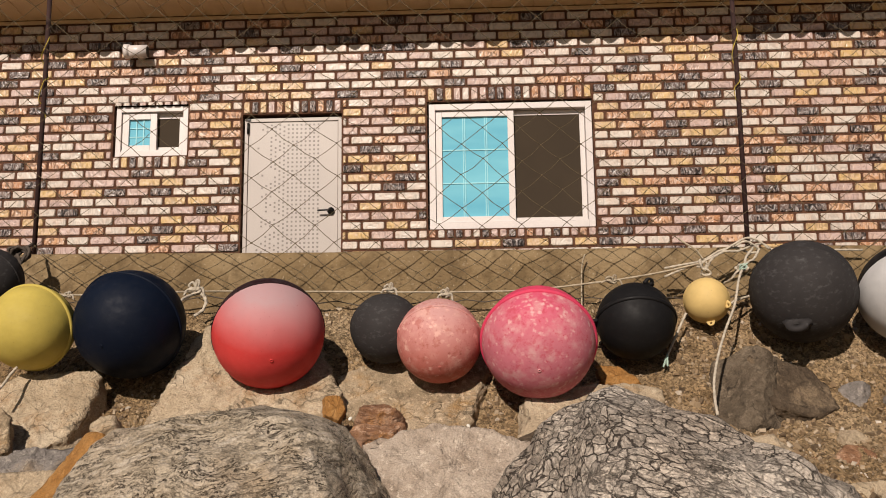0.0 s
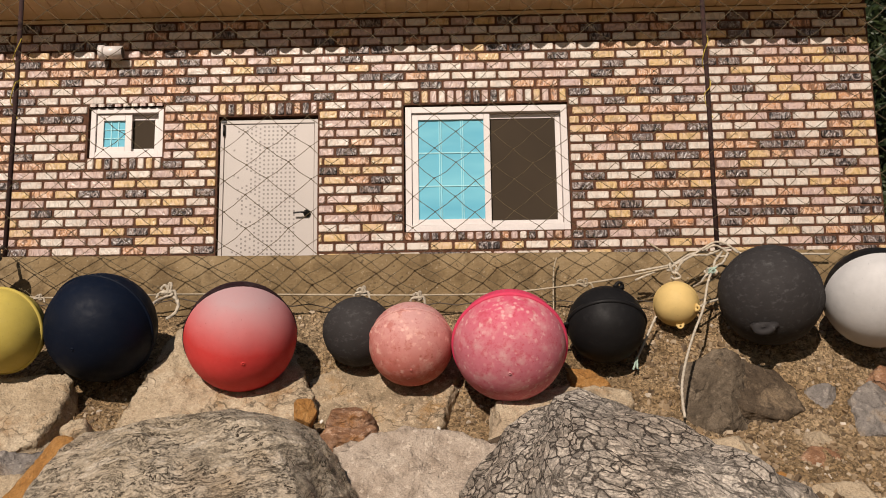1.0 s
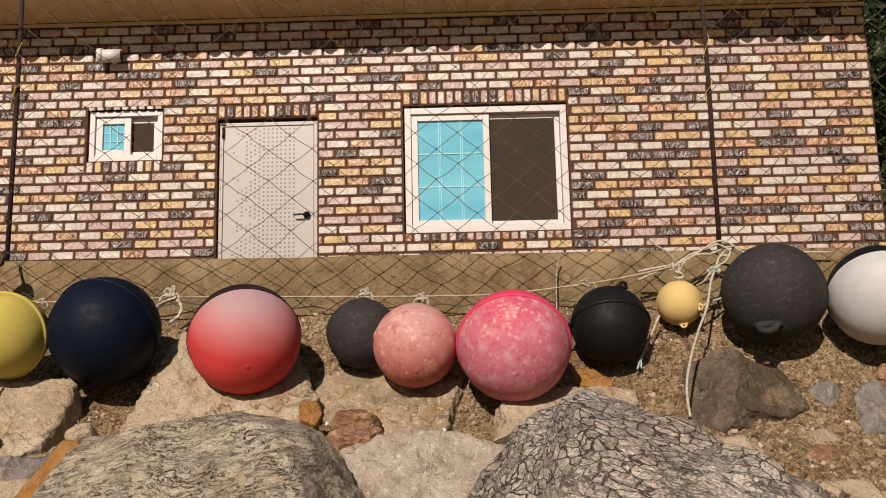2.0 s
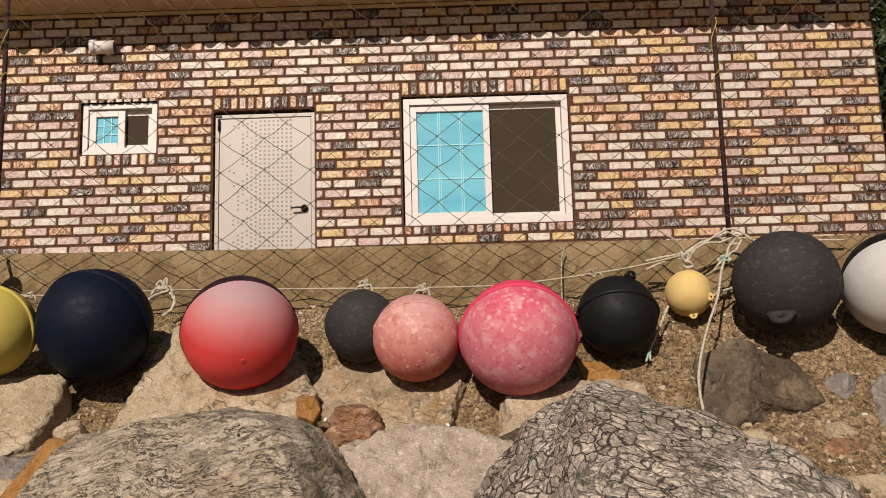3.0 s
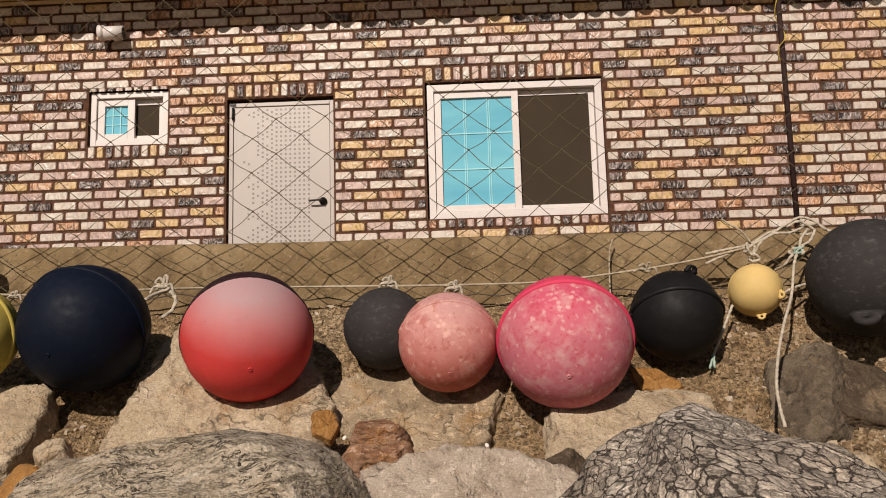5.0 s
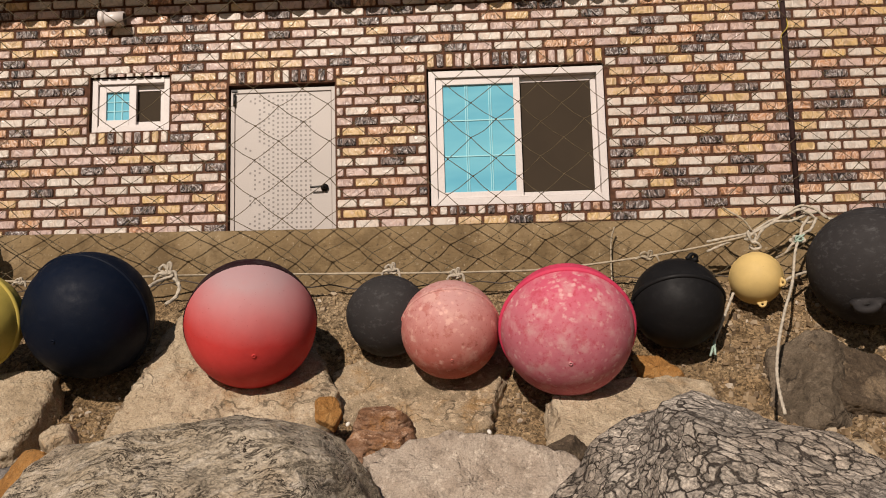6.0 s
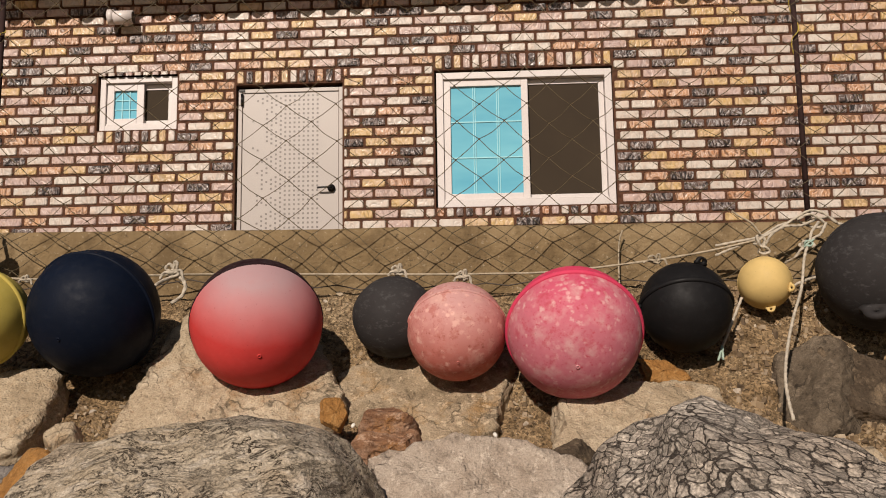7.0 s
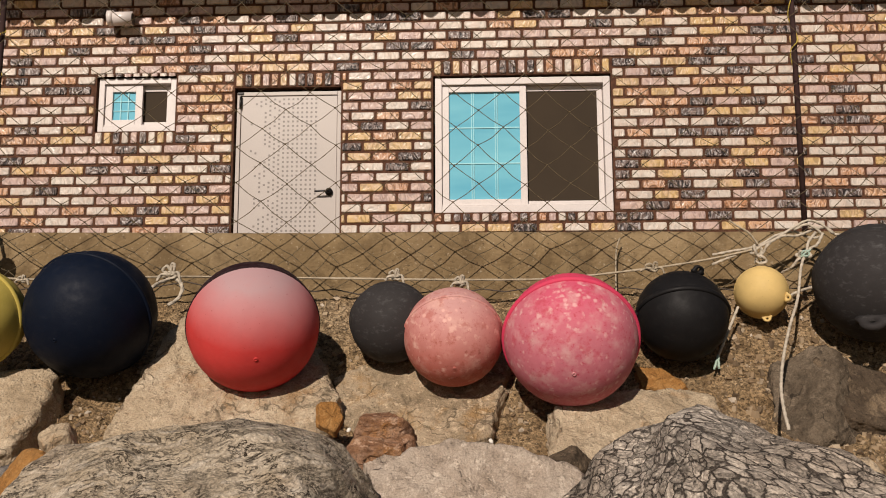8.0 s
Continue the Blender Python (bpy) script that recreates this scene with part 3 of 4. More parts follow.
def make_door():
    x0, x1, z0, z1 = DOOR[0] + 0.014, DOOR[1] - 0.004, DOOR[2] + 0.01, DOOR[3] - 0.03
    door = thing("door_1", "closed greige steel door with fading dot pattern", "door", kind="structure")
    y = HY + 0.03
    part("door_frame", rect_frame(x0, x1, z0, z1, 0.035, y, y + 0.1), door_paint, door, "painted steel frame")
    lx0, lx1, lz0, lz1 = x0 + 0.038, x1 - 0.038, z0 + 0.01, z1 - 0.038
    part("door_leaf", box(lx0, lx1, y + 0.012, y + 0.05, lz0, lz1, 0.004), door_paint, door, "greige painted leaf")
    bm = bmesh.new()
    s = 0.0415
    rnd = random.Random(5)
    rows = int((lz1 - lz0) / s) - 1
    for i in range(15):
        for j in range(rows):
            solid = i < 8
            x = lx1 - 0.19 - i * s
            z = lz1 - 0.03 - (j + (0 if solid or i % 2 else 0.5)) * s
            if rnd.random() > (1.0 if solid else max(0.0, 0.95 - (i - 8) * 0.13)):
                continue
            r = 0.0088
            box(x - r, x + r, y + 0.0105, y + 0.0125, z - r, z + r, 0, bm)
    tagged(part("dot_pattern", bm, door_dot, door, "small grey square dots"), kind="stuff")
    hx, hz = lx1 - 0.062, 3.524
    plate = part("door_handle", cyl(0.034, 0.02, pose(hx, y + 0.003, hz, 90), 28), black_metal, door, "round black lever handle", True)
    bm = cyl(0.013, 0.05, pose(hx, y - 0.02, hz, 90), 16)
    sweep(spline([(hx, y - 0.045, hz), (hx - 0.05, y - 0.05, hz), (hx - 0.12, y - 0.045, hz - 0.004)], 5), 0.009, 10, bm=bm)
    part("lever", bm, black_metal, plate, "", True)
    part("hinge", cyl(0.012, 0.11, pose(lx0 - 0.004, y - 0.004, lz1 - 0.06), 14), black_metal, door, "", True)
    part("door_closer_cap", box(x0 + 0.005, x0 + 0.06, y - 0.01, y - 0.001, z1 - 0.025, z1 - 0.002, 0.004), black_metal, door)
    return door


house.append(make_door())


def make_vent():
    vent = thing("vent_pipe", "white plastic vent elbow sticking out of brick wall", "pipe", (-3.228, HY, 5.082))
    part("stub", cyl(0.05, 0.09, pose(0.0, -0.045, 0.03, 90), 28), white_pvc, vent, "", True)
    part("elbow", cyl(0.062, 0.20, pose(-0.01, -0.11, 0.03, 0, 88, 4), 36), white_pvc, vent, "", True)
    part("collar", cyl(0.069, 0.05, pose(-0.105, -0.117, 0.033, 0, 88, 4), 36), white_pvc, vent, "", True)
    # dark disc capping the solid elbow, in place of the hollow's shade
    part("opening", cyl(0.054, 0.004, pose(0.0905, -0.104, 0.0265, 0, 88, 4), 28), hollow_shade, vent, "dark disc painted as the shaded open end")
    return vent


house.append(make_vent())
for ob in [wall_front] + house:
    ob.matrix_basis = HOUSE @ ob.matrix_basis


# ---- rocks ----
def rock(name, label, mat, c, half, rot=(0, 0, 0), cuts=(), seed=1, rough=0.06, sub=5, ridge=0.0, chips=14):
    """A boulder: a ball pared by flat breaks, then roughened. cuts: directions and distances of the breaks, in units of the half sizes."""
    bm = bmesh.new()
    bmesh.ops.create_icosphere(bm, subdivisions=sub, radius=1)
    rnd = random.Random(seed)
    planes = [(Vector(n).normalized(), d) for n, d in cuts]
    for _ in range(chips):
        planes.append((Vector((rnd.gauss(0, 1), rnd.gauss(0, 1), rnd.gauss(0, 1))).normalized(), rnd.uniform(0.76, 0.93)))
    off = Vector((seed * 3.7, seed * 1.3, seed * 5.1))
    H = Vector(half) * 1.08
    m = sum(half) / 3
    for v in bm.verts:
        d = v.co.normalized()
        wob = d + Vector((noise.noise(d * 3 + off), noise.noise(d * 3 - off), noise.noise(d * 3 + off * 2))) * 0.06
        r = 1.0
        for n, k in planes:
            q = n.dot(wob)
            if q > 0.02:
                r = min(r, k / q)
        p = Vector((d.x * H.x, d.y * H.y, d.z * H.z)) * r
        s = p / m
        n = noise.noise(s * 1.1 + off) * 0.9 + noise.noise(s * 2.7 + off) * 0.55 + noise.noise(s * 6.5 + off) * 0.4
        n += 0.4 * (0.35 - abs(noise.noise(s * 4.0 - off))) + 0.18 * (0.3 - abs(noise.noise(s * 10.0 - off))) + noise.noise(s * 22 + off) * 0.1
        if ridge:
            n += ridge * (0.5 - abs(noise.noise(Vector((s.x * 2.5, s.y * 4, s.z * 11)) + off)))
        v.co = p + Vector((d.x / H.x, d.y / H.y, d.z / H.z)).normalized() * n * rough * m
    return solo(name, bm, mat, label, "rock", True, pose(*c, *rot), "rocks on the bank")


def slab(name, label, mat, c, slope, turn, outline, thick, seed=1, rough=0.012, facets=(), sub=6):
    """A broken stone with a flat face: c lies on the face, slope and turn tilt it, outline gives its corners along the face;
    facets: further flat breaks as a direction (along, up, out) and a distance from c."""
    a, t = radians(slope), radians(turn)
    u = Vector((math.cos(t), math.sin(t), 0))
    n = Matrix.Rotation(t, 3, "Z") @ Vector((0, -math.sin(a), math.cos(a)))
    v = n.cross(u)
    rnd = random.Random(seed)
    heart = Vector((0, 0, -thick / 2))
    P = [Vector(q) for q in outline]
    area = sum(p.x * q.y - q.x * p.y for p, q in zip(P, P[1:] + P[:1]))
    if area < 0:
        P.reverse()
    planes = [(Vector((0, 0, -1)), thick / 2)]
    if facets:
        planes += [(Vector(d).normalized(), k - Vector(d).normalized().dot(heart)) for d, k in facets]
    else:
        planes.append((Vector((0, 0, 1)), thick / 2))
    for p, q in zip(P, P[1:] + P[:1]):
        e = (q - p).normalized()
        m = Vector((e.y, -e.x, rnd.uniform(0.05, 0.4))).normalized()
        planes.append((m, m.dot(Vector((p.x, p.y, 0)) - heart)))
    wide = max(p.length for p in P)
    off = Vector((seed * 3.7, seed * 1.3, seed * 5.1))
    bm = bmesh.new()
    bmesh.ops.create_icosphere(bm, subdivisions=sub, radius=1)
    for w in bm.verts:
        d = Vector((w.co.x * wide, w.co.y * wide, w.co.z * thick)).normalized()
        best, out = 1e9, n
        for i, (m, k) in enumerate(planes):
            g = m.dot(d)
            if g > 0.01:
                far = k / g
                if far < best * 1.3:
                    q = d * far
                    far *= 1 + (0.04 if facets else 0.10) * noise.noise(q * (2.2 / wide) + off + m * 5) + 0.035 * noise.noise(q * 28 + off)
                if far < best:
                    best, out = far, m
        p = heart + d * best
        s = p + off
        h = noise.noise(s * 5) + 0.6 * noise.noise(s * 12) + 0.4 * noise.noise(s * 27) + 0.25 * noise.noise(s * 60)
        cell = noise.voronoi(s * Vector((9, 9, 14)))
        h += 0.8 * noise.cell(cell[1][0] * 7.3) * (0.5 + noise.noise(s * 3))
        w.co = p + out * h * rough
    m = Matrix((u, v, n)).transposed().to_4x4()
    return solo(name, bm, mat, label, "rock", True, Matrix.Translation(c) @ m, "rocks on the bank")


rock("boulder", "large grey schist boulder with thin wavy dark layers", schist, (-1.075, 3.645, 1.240), (0.64, 0.56, 0.45), (4, -3, 4), (((0.1, -0.75, 0.75), 0.9), ((-1, 0, 0.425), 0.83), ((1, -0.25, 0.35), 0.80)), 3, 0.045, 6, 0.5)
rock("boulder", "large pale grey gneiss boulder covered in dark cracks", gneiss, (0.222, 2.925, 1.273), (0.475, 0.46, 0.47), (0, 10, -6), (((-0.8, -0.2, 0.5), 0.88), ((0.05, -0.35, 1), 0.87)), 8, 0.06, 6, 0.4)
slab("boulder", "pale pinkish stone block wedged between boulders", stone_pale, (-0.326, 3.806, 1.508), 50, 3, ((-0.29, 0.08), (-0.18, 0.15), (-0.05, 0.2), (0.14, 0.17), (0.36, 0.09), (0.27, -0.17), (0, -0.3), (-0.24, -0.23)), 0.30, 12, 0.012)
slab("rock_slab", "tan stone slab with rusty patches under yellow float", stone_tan, (-2.023, 4.368, 1.721), 46, 6, ((-0.36, 0.12), (-0.09, 0.21), (0.19, 0.23), (0.22, 0.08), (0.16, -0.14), (0.05, -0.23), (-0.25, -0.22)), 0.24, 21, 0.010)
slab("rock_slab", "broad tan stone slab leaning on the sandy bank", stone_tan, (-1.187, 4.502, 1.811), 44, 4, ((-0.27, 0.43), (0.29, 0.31), (0.41, 0), (0.36, -0.22), (0.03, -0.35), (-0.47, -0.25), (-0.34, 0.08)), 0.22, 27, 0.012)
slab("rock_slab", "brown stone block with a squared edge on bank", stone_umber, (-0.524, 4.572, 1.747), 42, -4, ((-0.29, 0.15), (-0.15, 0.27), (0.37, 0.27), (0.31, -0.15), (0.14, -0.24), (-0.14, -0.24), (-0.26, -0.06)), 0.26, 33, 0.013)
slab("rock_slab", "tan stone slab partly buried under pink float", stone_tan, (0.309, 4.417, 1.695), 38, 4, ((-0.28, 0.08), (-0.04, 0.16), (0.18, 0.17), (0.31, 0.13), (0.30, 0.06), (0.06, -0.16), (-0.2, -0.25), (-0.36, -0.21)), 0.20, 39, 0.010)
slab("rock", "dark jagged slate rock with brown faces", stone_slate, (1.06, 4.53, 1.752), 55, 0, ((-0.16, 0.2), (-0.02, 0.25), (0.12, 0.16), (0.19, 0.03), (0.17, -0.16), (0.03, -0.18), (-0.07, -0.22), (-0.19, -0.19), (-0.22, -0.03)), 0.28, 44, 0.011,
     (((-0.42, 0.12, 0.9), 0.055), ((0.55, -0.2, 0.8), 0.04), ((-0.05, -0.6, 0.8), 0.14), ((-0.85, -0.1, 0.5), 0.17)))
# added slab: the slate's dark-stained, partly shaded right face, put into a darker material
slab("rock", "added dark slab for the brown slate's dark right face", stone_dark, (1.225, 4.55, 1.785), 52, 14, ((-0.17, 0.16), (-0.03, 0.16), (0.08, 0.09), (0.15, -0.01), (0.14, -0.13), (-0.03, -0.16), (-0.16, -0.12)), 0.24, 47, 0.010)
slab("rock", "angular rusty brown broken stone", stone_brown, (-0.589, 4.16, 1.63), 50, 8, ((-0.12, -0.02), (-0.07, 0.05), (0.07, 0.08), (0.11, 0.03), (0.08, -0.06), (-0.07, -0.08)), 0.14, 51, 0.010, (((0, 0.5, 0.87), 0.0), ((-0.1, -0.8, 0.6), 0.035), ((0.75, -0.1, 0.65), 0.055)), 5)
slab("rock", "rusty fragment on top of broken stone", stone_brown, (-0.599, 4.22, 1.705), 45, 0, ((-0.08, -0.04), (-0.06, 0.04), (0.01, 0.06), (0.08, -0.01), (0.05, -0.05)), 0.10, 53, 0.008, (((0, 0.6, 0.8), 0.01), ((0.1, -0.8, 0.6), 0.03)), 5)
slab("rock", "small bright orange stone chip", stone_orange, (-0.77, 4.24, 1.715), 65, 10, ((-0.04, 0.05), (0.02, 0.05), (0.04, 0), (0.01, -0.06), (-0.04, -0.03)), 0.03, 57, 0.005, (), 4)
slab("rock", "orange-brown stone beside black float", stone_orange, (0.455, 4.70, 1.84), 45, 0, ((-0.09, 0.08), (0.02, 0.06), (0.10, -0.04), (0.03, -0.07), (-0.08, -0.03)), 0.10, 61, 0.008, (), 5)
# added stone that stands for the schist boulder's own rust-stained left face
slab("rock", "added stone for the grey boulder's rust-stained left face", stone_orange, (-1.585, 3.60, 1.508), 55, -35, ((0.12, 0.16), (-0.04, 0.17), (-0.08, 0.03), (-0.12, -0.1), (0.02, -0.19), (0.13, -0.06)), 0.16, 66, 0.010, (), 5)
slab("rock", "bluish grey stone low on the bank", stone_grey, (-1.865, 3.96, 1.548), 45, 0, ((-0.21, 0.03), (0.01, 0.05), (0.16, 0.10), (0.17, 0), (0.05, -0.10), (-0.16, -0.10)), 0.2, 71, 0.014, (), 5)
slab("rock", "tan stone low at foot of bank", stone_tan, (-1.767, 3.652, 1.452), 45, 0, ((-0.2, 0.09), (0.03, 0.09), (0.13, 0.1), (0.11, -0.13), (-0.09, -0.17)), 0.3, 78, 0.012, (), 5)
slab("rock", "dark brown stone beside tan slab", stone_umber, (-2.09, 4.13, 1.642), 62, 25, ((-0.1, 0.08), (0.02, 0.1), (0.06, 0.06), (0.06, -0.07), (0.01, -0.09), (-0.09, -0.09)), 0.16, 74, 0.012, (), 5)
slab("rock", "tan stone leaning on cracked boulder", stone_tan, (0.742, 3.559, 1.467), 62, -10, ((-0.1, 0.15), (0.01, 0.17), (0.045, 0.1), (0.05, -0.06), (0.03, -0.28), (-0.14, -0.28)), 0.2, 82, 0.010, (), 5)
slab("rock", "pale grey pointed stone in sand", stone_grey, (1.497, 4.578, 1.712), 60, -8, ((-0.07, 0.07), (0.01, 0.1), (0.07, 0.08), (0.04, -0.03), (0.02, -0.11), (-0.07, -0.1)), 0.12, 87, 0.010, (((-0.5, 0.1, 0.85), 0.02), ((0.55, -0.2, 0.8), 0.02)), 5)
slab("rock", "flat reddish brown stone in gravel", stone_brown, (1.321, 4.23, 1.488), 40, 8, ((-0.1, 0.01), (-0.02, 0.08), (0.1, 0.06), (0.04, -0.08), (-0.02, -0.07)), 0.07, 95, 0.007, (), 5)
slab("rock", "flat rusty stone half buried in gravel", stone_brown, (1.155, 4.217, 1.472), 45, 0, ((-0.1, -0.01), (-0.05, 0.03), (0.07, 0.03), (0.08, -0.02), (-0.01, -0.04)), 0.07, 97, 0.007, (), 5)
slab("rock", "orange-tan stone in gravel", stone_orange, (1.094, 4.091, 1.40), 50, 0, ((-0.06, 0.04), (0, 0.07), (0.07, 0.04), (0.06, -0.08), (-0.07, -0.11)), 0.12, 91, 0.009, (), 5)
slab("rock", "tan stone at the edge of the gravel", stone_tan, (1.267, 3.992, 1.375), 40, 0, ((-0.12, 0.03), (-0.02, 0.07), (0.13, 0.06), (0.16, -0.08), (-0.15, -0.13)), 0.14, 111, 0.010, (), 5)
slab("rock", "greyish angular stone in rubble", stone_grey, (1.68, 4.50, 1.69), 45, 0, ((-0.07, 0.08), (0.06, 0.17), (0.15, 0.08), (0.03, -0.18), (-0.12, -0.15)), 0.14, 131, 0.014, (), 5)
slab("rock", "brown angular stone under white float", stone_brown, (1.85, 4.62, 1.83), 45, 10, ((-0.12, -0.02), (-0.04, 0.07), (0.09, 0.04), (0.10, -0.05), (-0.05, -0.07)), 0.1, 133, 0.010, (), 5)
slab("rock", "dark grey stone between slabs", stone_dark, (0.015, 4.125, 1.574), 50, 20, ((-0.1, 0), (0.02, 0.055), (0.1, 0.01), (-0.02, -0.07)), 0.10, 99, 0.010, (((-0.3, 0.3, 0.85), 0.02), ((0.4, -0.3, 0.8), 0.02)), 5)
slab("rock", "pale ochre stone between slab and boulder", stone_tan, (-1.694, 4.227, 1.667), 45, 0, ((-0.05, -0.01), (-0.02, 0.03), (0.03, 0.04), (0.05, -0.01), (-0.02, -0.05)), 0.08, 103, 0.007, (), 4)
slab("rock", "pinkish stone below rusty stone", stone_pale, (-0.584, 4.02, 1.578), 45, 0, ((-0.06, 0), (0, 0.04), (0.07, 0.03), (0.05, -0.04), (-0.05, -0.04)), 0.08, 107, 0.007, (), 5)
rock("rock", "tan lump in the sandy rubble", stone_tan, (1.36, 4.36, 1.55), (0.07, 0.06, 0.04), (35, 0, 30), (((0, -0.5, 0.9), 0.7),), 135, 0.12, 4)
rock("rock", "tan stone beside dark slate", stone_tan, (1.02, 4.30, 1.51), (0.06, 0.05, 0.035), (35, 0, -20), (((0, -0.5, 0.9), 0.7),), 137, 0.12, 4)


def shell(c, size, turn, seed):
    """A small broken shell: a ribbed, hollow cap."""
    bm = bmesh.new()
    rnd = random.Random(seed)
    rings = []
    for lift in (0.0, 0.12):
        for j in range(5):
            a = 0.15 + 1.35 * j / 4
            rings.append([bm.verts.new((size * math.sin(a) * math.cos(b) * (1 + 0.05 * math.cos(9 * b)), size * 1.3 * math.sin(a) * math.sin(b), size * ((1 - lift) * math.cos(a) * 0.7 - lift))) for b in (2 * math.pi * k / 18 for k in range(18))])
    for a, b in list(zip(rings[:4], rings[1:5])) + list(zip(rings[5:9], rings[6:])) + [(rings[4], rings[9])]:
        for k in range(18):
            bm.faces.new((a[k], a[(k + 1) % 18], b[(k + 1) % 18], b[k]))
    bm.faces.new(rings[0])
    bmesh.ops.recalc_face_normals(bm, faces=bm.faces)
    solo("shell", bm, shell_white, "small broken white shell on the bank", "shell", True, pose(*c, 55, rnd.uniform(-20, 20), turn), "shells on the bank")


shell((-0.244, 4.045, 1.642), 0.007, 20, 1)
shell((-0.706, 4.18, 1.672), 0.007, -30, 2)
shell((-0.615, 3.74, 1.532), 0.007, 50, 3)


def make_gravel():
    """Angular grit: small bent boxes of many sizes, thickest on the open sand."""
    rnd = random.Random(9)
    verts, faces = [], []
    corners = [(x, y, z) for x in (-1, 1) for y in (-1, 1) for z in (-1, 1)]
    sides = ((0, 1, 3, 2), (4, 6, 7, 5), (0, 4, 5, 1), (2, 3, 7, 6), (0, 2, 6, 4), (1, 5, 7, 3))
    for _ in range(26000):
        x, y = rnd.uniform(-2.6, 2.4), rnd.uniform(3.75, 5.04)
        if noise.noise(Vector((x * 2.5, y * 2.5, 20))) + rnd.uniform(-0.5, 0.5) < (-0.4 if x > 0.6 else -0.05):
            continue
        r = 0.0022 + (0.015 if x > 0.7 else 0.011) * rnd.random() ** 5
        e = Euler((rnd.uniform(0, 6), rnd.uniform(0, 6), rnd.uniform(0, 6))).to_matrix()
        sc = (r, r * rnd.uniform(0.55, 1), r * rnd.uniform(0.35, 0.8))
        k = len(verts)
        at = Vector((x, y, bank(x, y) + r * 0.25))
        verts += [at + e @ Vector([q * w * rnd.uniform(0.55, 1.1) for q, w in zip(b, sc)]) for b in corners]
        faces += [[k + i for i in f] for f in sides]
    me = bpy.data.meshes.new("gravel")
    me.from_pydata(verts, [], faces)
    m = Mat("gravel_stone", 0.85)
    r = m.node("ShaderNodeNewGeometry").outputs["Random Per Island"]
    m.color(m.ramp(r, (0.0, (0.09, 0.06, 0.034)), (0.35, (0.21, 0.14, 0.075)), (0.7, (0.30, 0.22, 0.135)), (0.95, (0.38, 0.30, 0.21)), (1.0, (0.55, 0.48, 0.40))))
    me.materials.append(m.m)
    tagged(new("gravel", me), "scattered brown and pale grit stones on sand", "gravel", kind="stuff")


make_gravel()


# ---- floats ----
def half_ball(r, front, seg=56, rings=22):
    """Half of a float, its pole along its own z axis, with a thickened rim."""
    bm = bmesh.new()
    s = 1 if front else -1
    pole = bm.verts.new((0, 0, s * r))
    last = None
    for j in range(1, rings + 1):
        a = 0.5 * math.pi * j / rings
        q = r * (1 + 0.012 * math.exp(-(((a - 0.5 * math.pi) / 0.05) ** 2)))
        ring = [bm.verts.new((q * math.sin(a) * math.cos(2 * math.pi * k / seg), q * math.sin(a) * math.sin(2 * math.pi * k / seg), s * q * math.cos(a))) for k in range(seg)]
        for k in range(seg):
            n = (k + 1) % seg
            f = (pole, ring[k], ring[n]) if last is None else (last[k], ring[k], ring[n], last[n])
            bm.faces.new(f if s > 0 else f[::-1])
        last = ring
    return bm


def torus(R, r, seg=56, sides=10, flat=1.0):
    bm = bmesh.new()
    rings = []
    for i in range(seg):
        a = 2 * math.pi * i / seg
        rings.append([bm.verts.new(((R + r * math.cos(b)) * math.cos(a), (R + r * math.cos(b)) * math.sin(a), r * flat * math.sin(b))) for b in (2 * math.pi * k / sides for k in range(sides))])
    for i in range(seg):
        for k in range(sides):
            a, b = rings[i], rings[(i + 1) % seg]
            bm.faces.new((a[k], b[k], b[(k + 1) % sides], a[(k + 1) % sides]))
    return bm


def lug(r, s):
    """A moulded ear: a flat rounded tab with a small hole, standing out along its own z axis from a ball of radius r."""
    bm = bmesh.new()
    n, th = 20, s * 0.34
    outer, hole = [], []
    for k in range(n):
        a = 2 * math.pi * k / n
        wide = 1.35 if math.sin(a) < 0 else 1.0
        outer.append((s * 1.05 * wide * math.cos(a), r + s * (0.55 + 0.95 * math.sin(a))))
        hole.append((s * 0.32 * math.cos(a), r + s * (0.72 + 0.32 * math.sin(a))))
    rings = []
    for pts, g in ((outer, 0.75), (outer, 1.0), (hole, 1.0)):
        for y in (-th, th):
            rings.append([bm.verts.new((x, y * g * (1.0 if pts is hole else 0.8), z)) for x, z in pts])
    a0, b0, a1, b1, c0, c1 = rings
    for k in range(n):
        q = (k + 1) % n
        for u, w in ((a1, c0), (c0, c1), (c1, b1), (b1, a1)):
            bm.faces.new((u[k], u[q], w[q], w[k]))
    for v in a0 + b0:
        bm.verts.remove(v)
    bmesh.ops.recalc_face_normals(bm, faces=bm.faces)
    return bm


